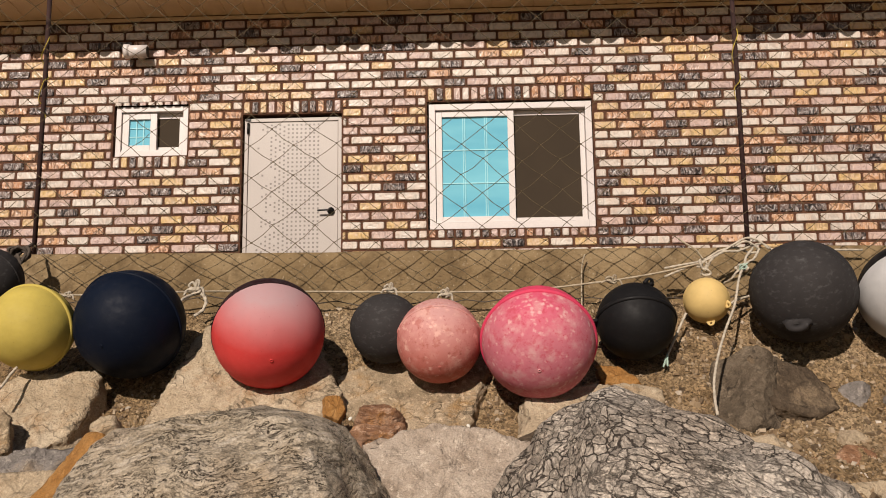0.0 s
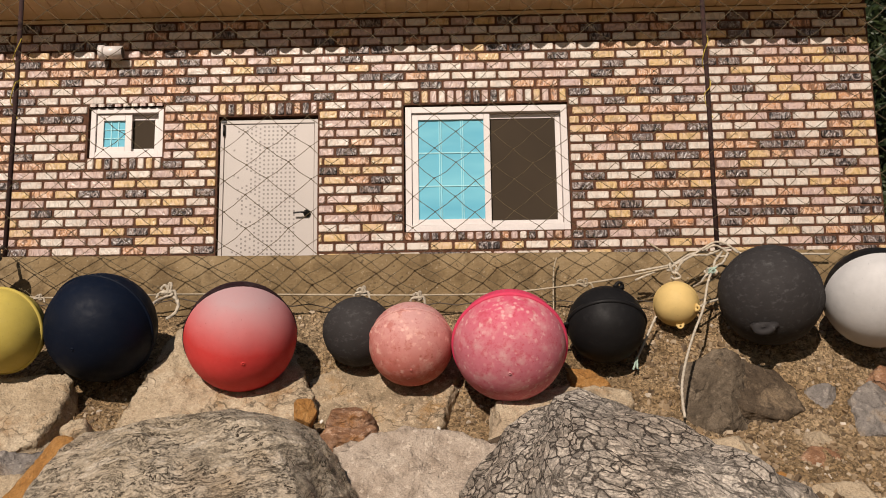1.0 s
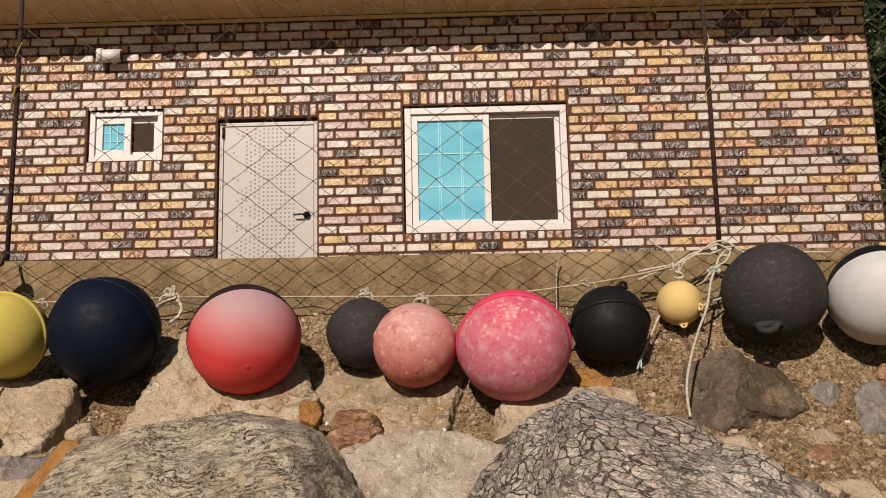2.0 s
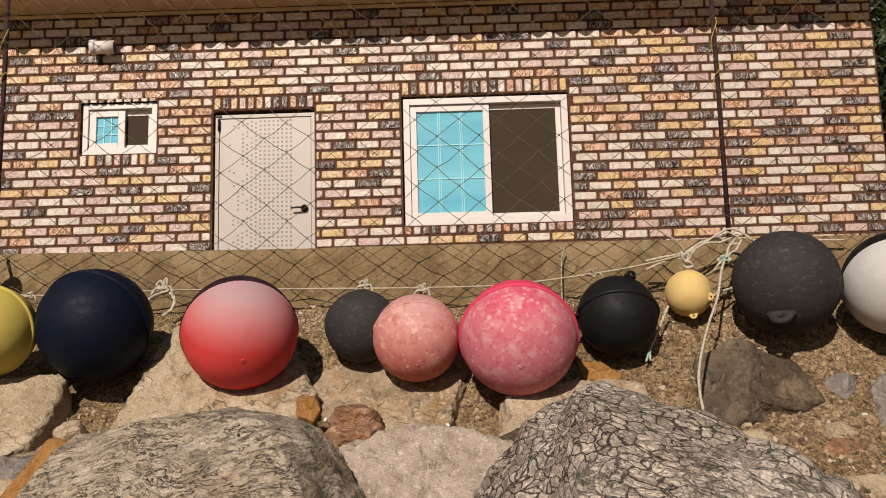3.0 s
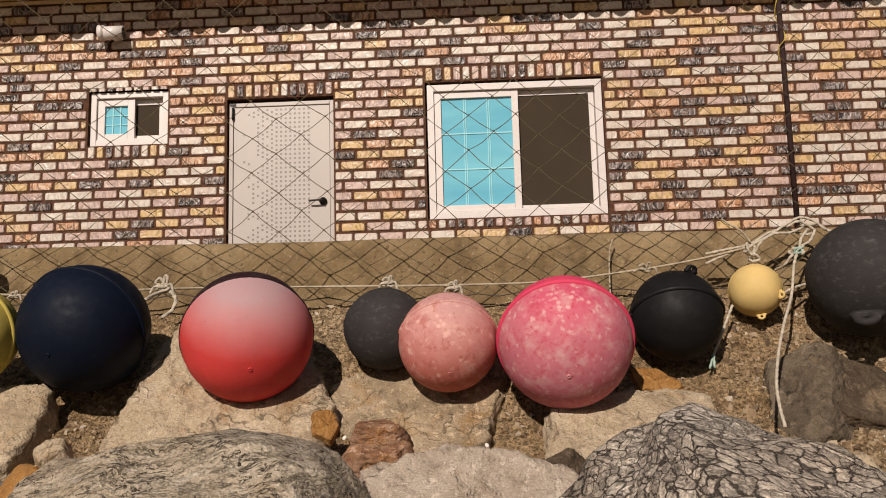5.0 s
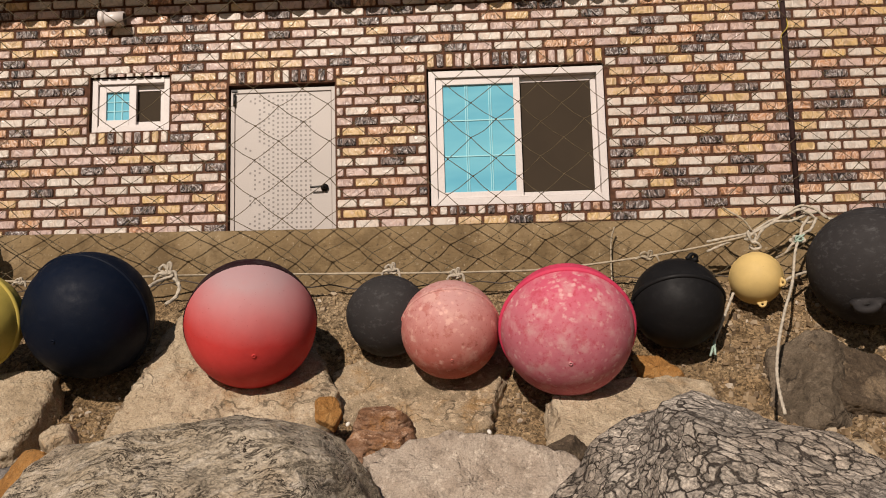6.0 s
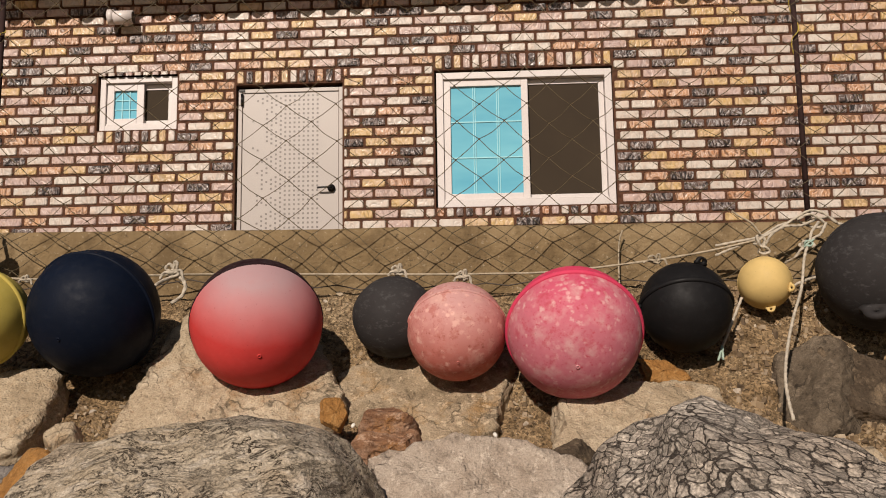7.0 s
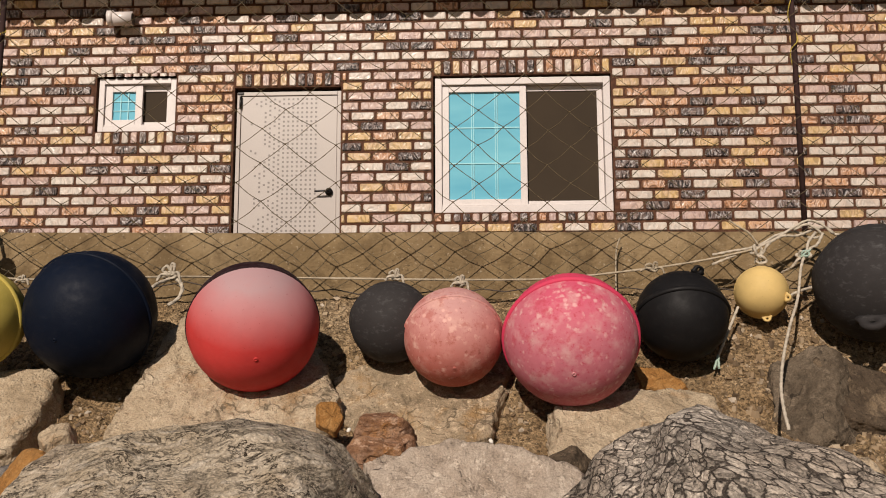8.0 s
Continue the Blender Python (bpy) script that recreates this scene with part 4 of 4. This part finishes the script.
def float_ball(label, c, r, az, el, mat, rear=None, lugs=(), nub=False, rim=0.5, rear_label="", lug_size=0.1):
    """A ball float. az, el: where its front pole points, from straight towards the sea; lugs: (angle round, angle from the pole)."""
    a, e = radians(az), radians(el)
    d = Vector((math.sin(a) * math.cos(e), -math.cos(a) * math.cos(e), math.sin(e)))
    side = Vector((0, 0, 1)).cross(d).normalized()
    m = Matrix((side, d.cross(side), d)).transposed().to_4x4()
    ob = thing("net_float", label, "float", group="floats along the rope")
    ob.matrix_basis = Matrix.Translation(c) @ m
    part("front_half", half_ball(r, True), mat, ob, "", True)
    part("rear_half", half_ball(r, False), rear or mat, ob, rear_label, True)
    part("seam", torus(r * 1.004, r * 0.022 * rim + 0.0015, 72, 8, 1.4), rear or mat, ob, "raised moulding seam", True)
    if nub:
        bm = torus(r * 0.022, r * 0.012, 16, 8)
        bmesh.ops.translate(bm, verts=bm.verts, vec=(0, 0, r * 1.002))
        part("plug", bm, mat, ob, "", True)
    for turn, tip in lugs:
        q = Matrix.Rotation(radians(turn), 4, "Z") @ Matrix.Rotation(radians(tip), 4, "X")
        part("lug", lug(r, r * lug_size), mat, ob, "", True, q)
    return ob


yellow = buoy_material("yellow_plastic", (0.45, 0.355, 0.08), rough=0.62, scuff=0.15)
navy = buoy_material("navy_plastic", (0.0034, 0.0065, 0.016), rough=0.55, scuff=0.04, gloss=0.12)
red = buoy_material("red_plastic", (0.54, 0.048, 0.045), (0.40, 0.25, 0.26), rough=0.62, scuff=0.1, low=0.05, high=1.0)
maroon = buoy_material("maroon_plastic", (0.020, 0.007, 0.009), rough=0.6)
charcoal = buoy_material("charcoal_plastic", (0.031, 0.028, 0.028), rough=0.72, scuff=0.35)
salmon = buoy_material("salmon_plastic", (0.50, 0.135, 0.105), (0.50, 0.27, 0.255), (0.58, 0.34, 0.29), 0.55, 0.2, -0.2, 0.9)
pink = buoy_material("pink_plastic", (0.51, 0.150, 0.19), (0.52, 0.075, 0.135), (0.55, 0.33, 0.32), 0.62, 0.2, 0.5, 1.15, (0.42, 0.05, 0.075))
pink_rear = buoy_material("bright_pink_plastic", (0.58, 0.05, 0.11), rough=0.6)
black = buoy_material("black_plastic", (0.009, 0.0085, 0.009), rough=0.55, scuff=0.05, gloss=0.14)
cream = buoy_material("pale_yellow_plastic", (0.60, 0.43, 0.17), rough=0.6, scuff=0.1)
white = buoy_material("white_plastic", (0.47, 0.46, 0.455), rough=0.55, scuff=0.2)

float_ball("dark grey ball float hanging behind yellow one", (-2.47, 4.80, 2.322), 0.155, -10, -30, charcoal)
float_ball("dull yellow ball float with raised seam", (-2.111, 4.47, 2.07), 0.1825, -8, -12, yellow, rim=1.5)
float_ball("big navy blue ball float tied to rope", (-1.712, 4.55, 2.087), 0.2387, -13, -27, navy, nub=True, rim=1.0)
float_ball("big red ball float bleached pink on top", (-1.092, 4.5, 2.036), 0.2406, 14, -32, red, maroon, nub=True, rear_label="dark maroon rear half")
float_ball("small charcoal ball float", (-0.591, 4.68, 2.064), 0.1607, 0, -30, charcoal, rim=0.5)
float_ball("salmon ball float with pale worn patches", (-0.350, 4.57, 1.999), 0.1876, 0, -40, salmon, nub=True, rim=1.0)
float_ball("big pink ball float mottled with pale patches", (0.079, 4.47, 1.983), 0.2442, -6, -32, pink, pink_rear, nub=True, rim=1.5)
float_ball("black ball float with seam band and lugs", (0.554, 4.70, 2.085), 0.1795, -5, -58, black, rim=1.7, lugs=((155, 130), (-95, 85)), lug_size=0.12)
float_ball("small pale yellow float with two lugs", (0.939, 4.88, 2.196), 0.108, -16, -8, cream, rim=0.1, lugs=((8, 64), (78, 58)), lug_size=0.15)
float_ball("big dark grey ball float with lug", (1.335, 4.70, 2.215), 0.236, -32, -38, charcoal, rim=0.5, lugs=((0, 2),), lug_size=0.2)
float_ball("big off-white ball float with black rear half", (1.808, 4.64, 2.192), 0.232, -15, -36, white, black, rim=0.3, rear_label="black rear half")


# ---- ropes ----
def rope_thing(label, mat, r, *lines, knots=()):
    ob = thing("rope", label, "rope", group="ropes along the floats")
    for ctrl in lines:
        part("strand", rope_bm(ctrl, r), mat, ob, "", True)
    for c, size, loops, seed in knots:
        part("knot", tangle(c, size, r * 0.9, loops, seed), mat, ob, "", True)
    return ob


def bow(c, size, r, tail, bm=None):
    """A tied knot: wraps round the line, two loops standing up and two loose ends. tail: how far the ends hang."""
    x, y, z = c
    a, b = size
    bm = tangle(c, (a * 0.5, 0.014, b * 0.45), r, 4, int(abs(x) * 90) + 3, bm)
    rope_bm([(x, y - 0.008, z), (x - a * 0.7, y - 0.014, z + b * 0.5), (x - a * 0.3, y - 0.02, z + b * 1.0), (x + a * 0.1, y - 0.012, z + b * 0.3)], r, 8, bm)
    rope_bm([(x, y - 0.012, z), (x + a * 0.1, y - 0.02, z + b * 1.2), (x + a * 0.35, y - 0.02, z + b * 1.1), (x + a * 0.25, y - 0.01, z)], r, 8, bm)
    rope_bm([(x, y - 0.01, z), (x + a * 0.7, y - 0.02, z + b * 0.2), (x + a, y - 0.016, z - tail)], r, 8, bm)
    return rope_bm([(x, y - 0.01, z), (x - a * 0.8, y - 0.02, z), (x - a * 1.2, y - 0.016, z - tail * 0.5)], r, 8, bm)


def knot_thing(label, c, size, r, tail, mat):
    ob = thing("rope_knot", label, "knot", group="knots on the rope")
    part("knot", bow(c, size, r, tail), mat, ob, "", True)


line = rope_thing("thin pale rope strung behind the floats", rope_grey, 0.0045,
           [(-3.2, 4.93, 2.34), (-2.626, 4.900, 2.300), (-2.130, 4.900, 2.261), (-1.816, 4.920, 2.268), (-1.516, 4.920, 2.273), (-1.162, 4.930, 2.270), (-0.578, 4.930, 2.261), (-0.317, 4.920, 2.257), (0.074, 4.930, 2.262), (0.485, 4.910, 2.302), (0.732, 4.900, 2.339), (0.935, 4.880, 2.381)])
knot_thing("frayed pale rope knot beside navy float", (-1.501, 4.840, 2.269), (0.045, 0.035), 0.0058, 0.05, rope_white)
knot_thing("pale rope knot above small charcoal float", (-0.582, 4.860, 2.261), (0.035, 0.024), 0.0052, 0.03, rope_white)
knot_thing("pale rope knot above salmon float", (-0.315, 4.820, 2.229), (0.033, 0.024), 0.0052, 0.03, rope_white)
knot_thing("loose pale rope coil near black float", (0.488, 4.880, 2.295), (0.045, 0.02), 0.0045, 0.02, rope_grey)
knot_thing("small pale rope knot beside yellow float", (-2.092, 4.820, 2.246), (0.025, 0.014), 0.0042, 0.02, rope_white)
rope_thing("pale rope tying the navy float", rope_white, 0.0072, [(-1.490, 4.840, 2.263), (-1.451, 4.820, 2.223), (-1.456, 4.800, 2.173), (-1.486, 4.760, 2.138)], [(-1.506, 4.830, 2.252), (-1.532, 4.780, 2.230), (-1.535, 4.700, 2.203)])
rope_thing("knotted bundle of pale rope at pole foot", rope_white, 0.0054,
           [(0.946, 4.900, 2.346), (0.926, 4.870, 2.377), (1.008, 4.880, 2.421), (1.100, 4.900, 2.475), (1.166, 4.920, 2.506), (1.226, 4.930, 2.495), (1.274, 4.920, 2.451)],
           [(0.948, 4.880, 2.351), (0.976, 4.860, 2.399), (1.041, 4.880, 2.433), (1.113, 4.900, 2.439), (1.195, 4.920, 2.469), (1.253, 4.940, 2.479), (1.304, 4.970, 2.455)],
           [(0.757, 4.930, 2.362), (0.832, 4.910, 2.374), (0.931, 4.880, 2.391), (1.025, 4.900, 2.441), (1.114, 4.920, 2.458), (1.180, 4.930, 2.434), (1.217, 4.900, 2.444), (1.157, 4.900, 2.486), (1.099, 4.900, 2.463)],
           [(0.761, 4.950, 2.323), (0.845, 4.930, 2.356), (0.929, 4.900, 2.382)],
           [(1.295, 4.950, 2.452), (1.407, 5.000, 2.454), (1.573, 5.020, 2.459), (1.780, 5.020, 2.457)],
           knots=(((0.928, 4.870, 2.369), (0.022, 0.02, 0.03), 3, 11), ((0.943, 4.880, 2.333), (0.022, 0.015, 0.016), 3, 14)))
rope_thing("frayed rope tail sticking up beside knot", rope_grey, 0.0042, [(0.928, 4.860, 2.396), (0.889, 4.850, 2.443), (0.843, 4.850, 2.472), (0.813, 4.860, 2.498)])
rope_thing("long pale rope hanging down over the bank", rope_white, 0.0056,
           [(1.204, 4.860, 2.442), (1.160, 4.820, 2.388), (1.127, 4.810, 2.371), (1.098, 4.800, 2.342), (1.057, 4.750, 2.275), (0.998, 4.650, 2.151), (0.908, 4.520, 2.027), (0.833, 4.400, 1.911), (0.774, 4.280, 1.809), (0.745, 4.190, 1.734), (0.728, 4.110, 1.669)],
           [(1.173, 4.860, 2.446), (1.124, 4.820, 2.397), (1.107, 4.800, 2.362), (1.089, 4.800, 2.335)],
           [(1.094, 4.800, 2.339), (1.065, 4.800, 2.320), (1.047, 4.820, 2.292), (1.029, 4.880, 2.279)],
           knots=(((1.095, 4.800, 2.343), (0.028, 0.016, 0.014), 3, 13),))
rope_thing("pale teal twine wound round the hanging rope", rope_green, 0.0042, [(1.120, 4.792, 2.362), (1.097, 4.788, 2.350), (1.078, 4.792, 2.332)], knots=(((1.096, 4.794, 2.345), (0.022, 0.014, 0.013), 3, 19),))
rope_thing("short pale rope below small yellow float", rope_white, 0.0055, [(0.829, 4.850, 2.133), (0.791, 4.810, 2.076), (0.739, 4.760, 1.994), (0.691, 4.710, 1.922)])
rope_thing("frayed teal rope end", rope_green, 0.0045, [(0.693, 4.705, 1.932), (0.678, 4.690, 1.901), (0.669, 4.690, 1.875)], [(0.693, 4.705, 1.932), (0.688, 4.690, 1.898), (0.689, 4.690, 1.878)])
rope_thing("pale rope tail below yellow float", rope_white, 0.0055, [(-2.131, 4.400, 1.898), (-2.139, 4.360, 1.864), (-2.139, 4.300, 1.822), (-2.151, 4.250, 1.781)])
rope_thing("pale rope stretched from small float to grey float", rope_white, 0.0058, [(1.036, 4.840, 2.174), (1.087, 4.860, 2.198), (1.176, 4.920, 2.223)])
rope_thing("dark weathered rope knotted at pole foot", rope_dark, 0.0075, [(-2.559, 4.860, 2.403), (-2.420, 4.850, 2.414), (-2.356, 4.880, 2.473), (-2.354, 4.980, 2.526)], [(-2.400, 4.840, 2.371), (-2.343, 4.830, 2.402), (-2.364, 4.840, 2.453)], knots=(((-2.362, 4.860, 2.451), (0.045, 0.03, 0.04), 8, 17),))
rope_thing("thin vertical cord against concrete wall", rope_grey, 0.0035, [(0.385, 5.020, 2.451), (0.370, 5.030, 2.395), (0.362, 5.020, 2.280), (0.351, 4.960, 2.168)])


# ---- poles and net ----
def make_pole(x, label):
    ob = thing("net_pole", label, "pole", (x, 5.15, TOP - 0.02), group="poles of the net")
    part("rod", sweep([Vector((0, 0, 0)), Vector((0.004, 0, 0.9)), Vector((0, 0, 2.2))], 0.0125, 12), rust_metal, ob, "", True)
    rnd = random.Random(int(x * 10))
    pts = [(0.02 * math.cos(i * 1.7), 0.02 * math.sin(i * 1.7) - 0.006, 0.75 + i * 0.06 + rnd.uniform(-0.02, 0.02)) for i in range(9)]
    part("lashing", sweep(spline(pts, 5), 0.0028, 6), twine_yellow, ob, "loose yellow lashing twine", True)


make_pole(1.249, "thin dark rusty steel pole holding the net")
make_pole(-2.421, "thin dark rusty steel pole holding the net")


def make_net():
    """Diamond fishing net, hung slack along the poles."""
    CW, CH, x0, z0 = 0.106, 0.086, -3.621, 2.173
    nx, nz = 62, 26

    def knot(i, j):
        x, z = x0 + i * CW, z0 + j * CH
        g = noise.noise(Vector((x * 0.9, z * 0.9, 7.0)))
        dx = 0.035 * noise.noise(Vector((x * 1.3, z * 1.3, 1.0))) + 0.016 * noise.noise(Vector((x * 5, z * 5, 2.0)))
        dz = 0.035 * g + 0.016 * noise.noise(Vector((x * 5, z * 5, 4.0)))
        if j < 4:
            z = z0 + 4 * CH - (4 - j) * CH * 0.82
            dx *= 1.8
        y = 5.0 + 0.05 * max(0, min(1, (z - TOP) / 0.5)) + 0.02 * noise.noise(Vector((x * 0.8, z * 0.8, 9.0)))
        return Vector((x + dx, y, z + dz))

    net = thing("fishing_net", "thin tan diamond-mesh fishing net hung between poles", "net")
    bm = bmesh.new()
    for j in range(nz):
        for i in range(nx):
            if (i + j) % 2:
                continue
            a = knot(i, j)
            for di in (-1, 1):
                if not 0 <= i + di < nx or j + 1 >= nz:
                    continue
                b = knot(i + di, j + 1)
                mid = (a + b) / 2 + Vector((0.008 * noise.noise(a * 9), 0.006 * noise.noise(b * 7), -0.006 + 0.008 * noise.noise(a * 5)))
                sweep(spline([a, mid, b], 2), 0.0019, 4, bm=bm)
            bmesh.ops.create_icosphere(bm, subdivisions=1, radius=0.0048, matrix=Matrix.Translation(a))
    tagged(part("mesh", bm, twine, net, "", True), kind="stuff")
    edge = [knot(i, 0) + Vector((0, 0, 0.0 if i % 2 == 0 else -0.012)) for i in range(0, nx)]
    part("foot_line", sweep(edge, 0.003, 6), rope_dark, net, "dark line along the lower edge", True)


make_net()


# ---- behind the house corner ----
def make_tree(at, seed, label):
    tree = thing("tree", label, "tree", at, "trees behind the house")
    rnd = random.Random(seed)
    limbs = [[(0, 0, -0.1), (0.05, 0, 1.2), (-0.1, 0.1, 2.4), (0.1, 0, 3.8)], [(0, 0, 1.0), (-0.6, -0.3, 1.7), (-1.0, -0.8, 2.6), (-0.8, -1.0, 3.4)], [(0, 0, 1.4), (0.7, 0.2, 2.2), (1.2, 0.2, 3.2)], [(-0.05, 0, 2.0), (-0.5, 0.5, 2.9), (-0.9, 0.6, 3.7)]]
    for k, l in enumerate(limbs):
        pts = spline(l, 6)
        part("trunk" if k == 0 else "limb", sweep(pts, 0.11 if k == 0 else 0.06, 10, taper=[1 - 0.75 * i / len(pts) for i in range(len(pts))]), bark, tree, "", True)
    verts, faces = [], []
    for _ in range(520):
        c = Vector((rnd.gauss(0, 0.9), rnd.gauss(0, 0.8), rnd.uniform(0.4, 5.0)))
        for _ in range(34):
            p = c + Vector((rnd.gauss(0, 0.16), rnd.gauss(0, 0.16), rnd.gauss(0, 0.13)))
            e = Euler((rnd.uniform(0, 6), rnd.uniform(0, 6), rnd.uniform(0, 6))).to_matrix()
            s = rnd.uniform(0.05, 0.10)
            k = len(verts)
            verts += [p + e @ Vector(q) * s for q in ((0, -1, 0), (0.45, 0, 0.12), (0, 1.1, 0), (-0.45, 0, 0.12))]
            faces += [(k, k + 1, k + 2), (k, k + 2, k + 3)]
    me = bpy.data.meshes.new("crown")
    me.from_pydata(verts, [], faces)
    me.materials.append(leaf)
    crown = new("crown", me)
    crown.parent = tree
    tagged(crown, "dense dark green leaves", kind="stuff")


make_tree((5.5, 12.0, 2.36), 4, "dark leafy tree with pale branches behind house")
make_tree((6.6, 14.2, 2.36), 9, "dense dark tree further behind house")
make_tree((4.9, 14.6, 2.36), 12, "dense dark tree close behind house wall")
solo("neighbour_wall", box(4.75, 9, 11.0, 11.2, 2.2, 3.95), plaster, "low pale plastered garden wall beyond house", "wall", kind="structure")


# ---- cladding pieces, last ----
ROW, PITCH, JOINT, PROUD = 0.0928, 0.224, 0.021, 0.014


def brick_shape(w, h):
    """Verts and faces of one embossed brick with clipped corners, its back in the wall plane."""
    a, b, c = w / 2, h / 2, min(0.009, w / 4, h / 4)
    vs = []
    for e, y in ((0.0, 0.0), (0.001, -PROUD * 0.5), (0.007, -PROUD)):
        p, q, k = a - e, b - e, c * (1 if e < 0.005 else 0.8)
        vs += [(x, y, z) for x, z in ((-p + k, -q), (p - k, -q), (p, -q + k), (p, q - k), (p - k, q), (-p + k, q), (-p, q - k), (-p, -q + k))]
    fs = [(8 * r + i, 8 * r + (i + 1) % 8, 8 * r + 8 + (i + 1) % 8, 8 * r + 8 + i) for r in (0, 1) for i in range(8)] + [tuple(range(16, 24))]
    return vs, fs


def layout():
    """All bricks of the cladding as (x, z, width, height, colour)."""
    out = []
    holes = [(h[0] - 0.004, h[1] + 0.004, h[2], h[3]) for h in (SWIN, DOOR, WIN)]
    bands = []
    for x0, x1, z0, z1 in ((SWIN[0], SWIN[1], SWIN[3], WIN[2] + 14 * ROW), (DOOR[0], DOOR[1], DOOR[3], WIN[2] + 14 * ROW), (WIN[0], WIN[1], WIN[3], WIN[2] + 15 * ROW), (SWIN[0], SWIN[1], WIN[2] + 7 * ROW, SWIN[2]), (WIN[0], WIN[1], WIN[2] - ROW, WIN[2])):
        bands.append((x0, x1, z0, z1))
        n = round((x1 - x0) / 0.083)
        w = (x1 - x0) / n
        for i in range(n):
            out.append((x0 + (i + 0.5) * w, (z0 + z1) / 2, w - JOINT, z1 - z0 - JOINT, pick_brick(x0) if z1 - z0 > 0.1 else random.choice(("charcoal", "orange", "pink", "white"))))
    blocks = holes + bands
    k0 = math.floor((2.40 - WIN[2]) / ROW)
    for k in range(k0, 30):
        z0, z1 = WIN[2] + k * ROW, WIN[2] + (k + 1) * ROW
        if z1 > HTOP + 0.03:
            break
        zc = (z0 + z1) / 2
        x = HX0 - (k % 2) * PITCH / 2 - (0.03 if k % 3 else 0)
        while x < HX1:
            rects = [(max(x, HX0), min(x + PITCH, HX1), z0, z1)]
            x += PITCH
            for h in blocks:
                left = []
                for a, b, c, d in rects:
                    if h[1] <= a or h[0] >= b or h[3] <= c or h[2] >= d:
                        left.append((a, b, c, d))
                        continue
                    left += [(a, h[0], c, d), (h[1], b, c, d), (max(a, h[0]), min(b, h[1]), h[3], d), (max(a, h[0]), min(b, h[1]), c, h[2])]
                rects = [q for q in left if q[1] - q[0] > 0.045 and q[3] - q[2] > 0.05]
            for a, b, c, d in rects:
                out.append(((a + b) / 2, (c + d) / 2, b - a - JOINT, d - c - JOINT, pick_brick(a)))
    return out


def make_bricks():
    shapes, field = {}, {k: ([], []) for k in BRICKS}
    made = 0
    for x, z, w, h, kind in layout():
        if -1.3 < x < 2.6 and 3.0 < z < 4.85 and made < 300:
            key = (round(w, 3), round(h, 3), kind)
            if key not in shapes:
                vs, fs = brick_shape(w, h)
                me = bpy.data.meshes.new("brick")
                me.from_pydata(vs, [], fs)
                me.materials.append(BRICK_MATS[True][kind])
                shapes[key] = me
            ob = new("brick", shapes[key])
            ob.location = (x, HY, z)
            ob.parent = wall_front
            made += 1
            continue
        vs, fs = brick_shape(w, h)
        V, F = field[kind]
        k = len(V)
        V += [(x + p[0], HY + p[1], z + p[2]) for p in vs]
        F += [tuple(k + i for i in f) for f in fs]
    for kind, (V, F) in field.items():
        me = bpy.data.meshes.new("brick_field")
        me.from_pydata(V, [], F)
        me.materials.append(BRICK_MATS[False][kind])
        ob = new("brick_field", me)
        ob.parent = wall_front
        tagged(ob, kind + " glossy embossed bricks", kind="stuff")


make_bricks()
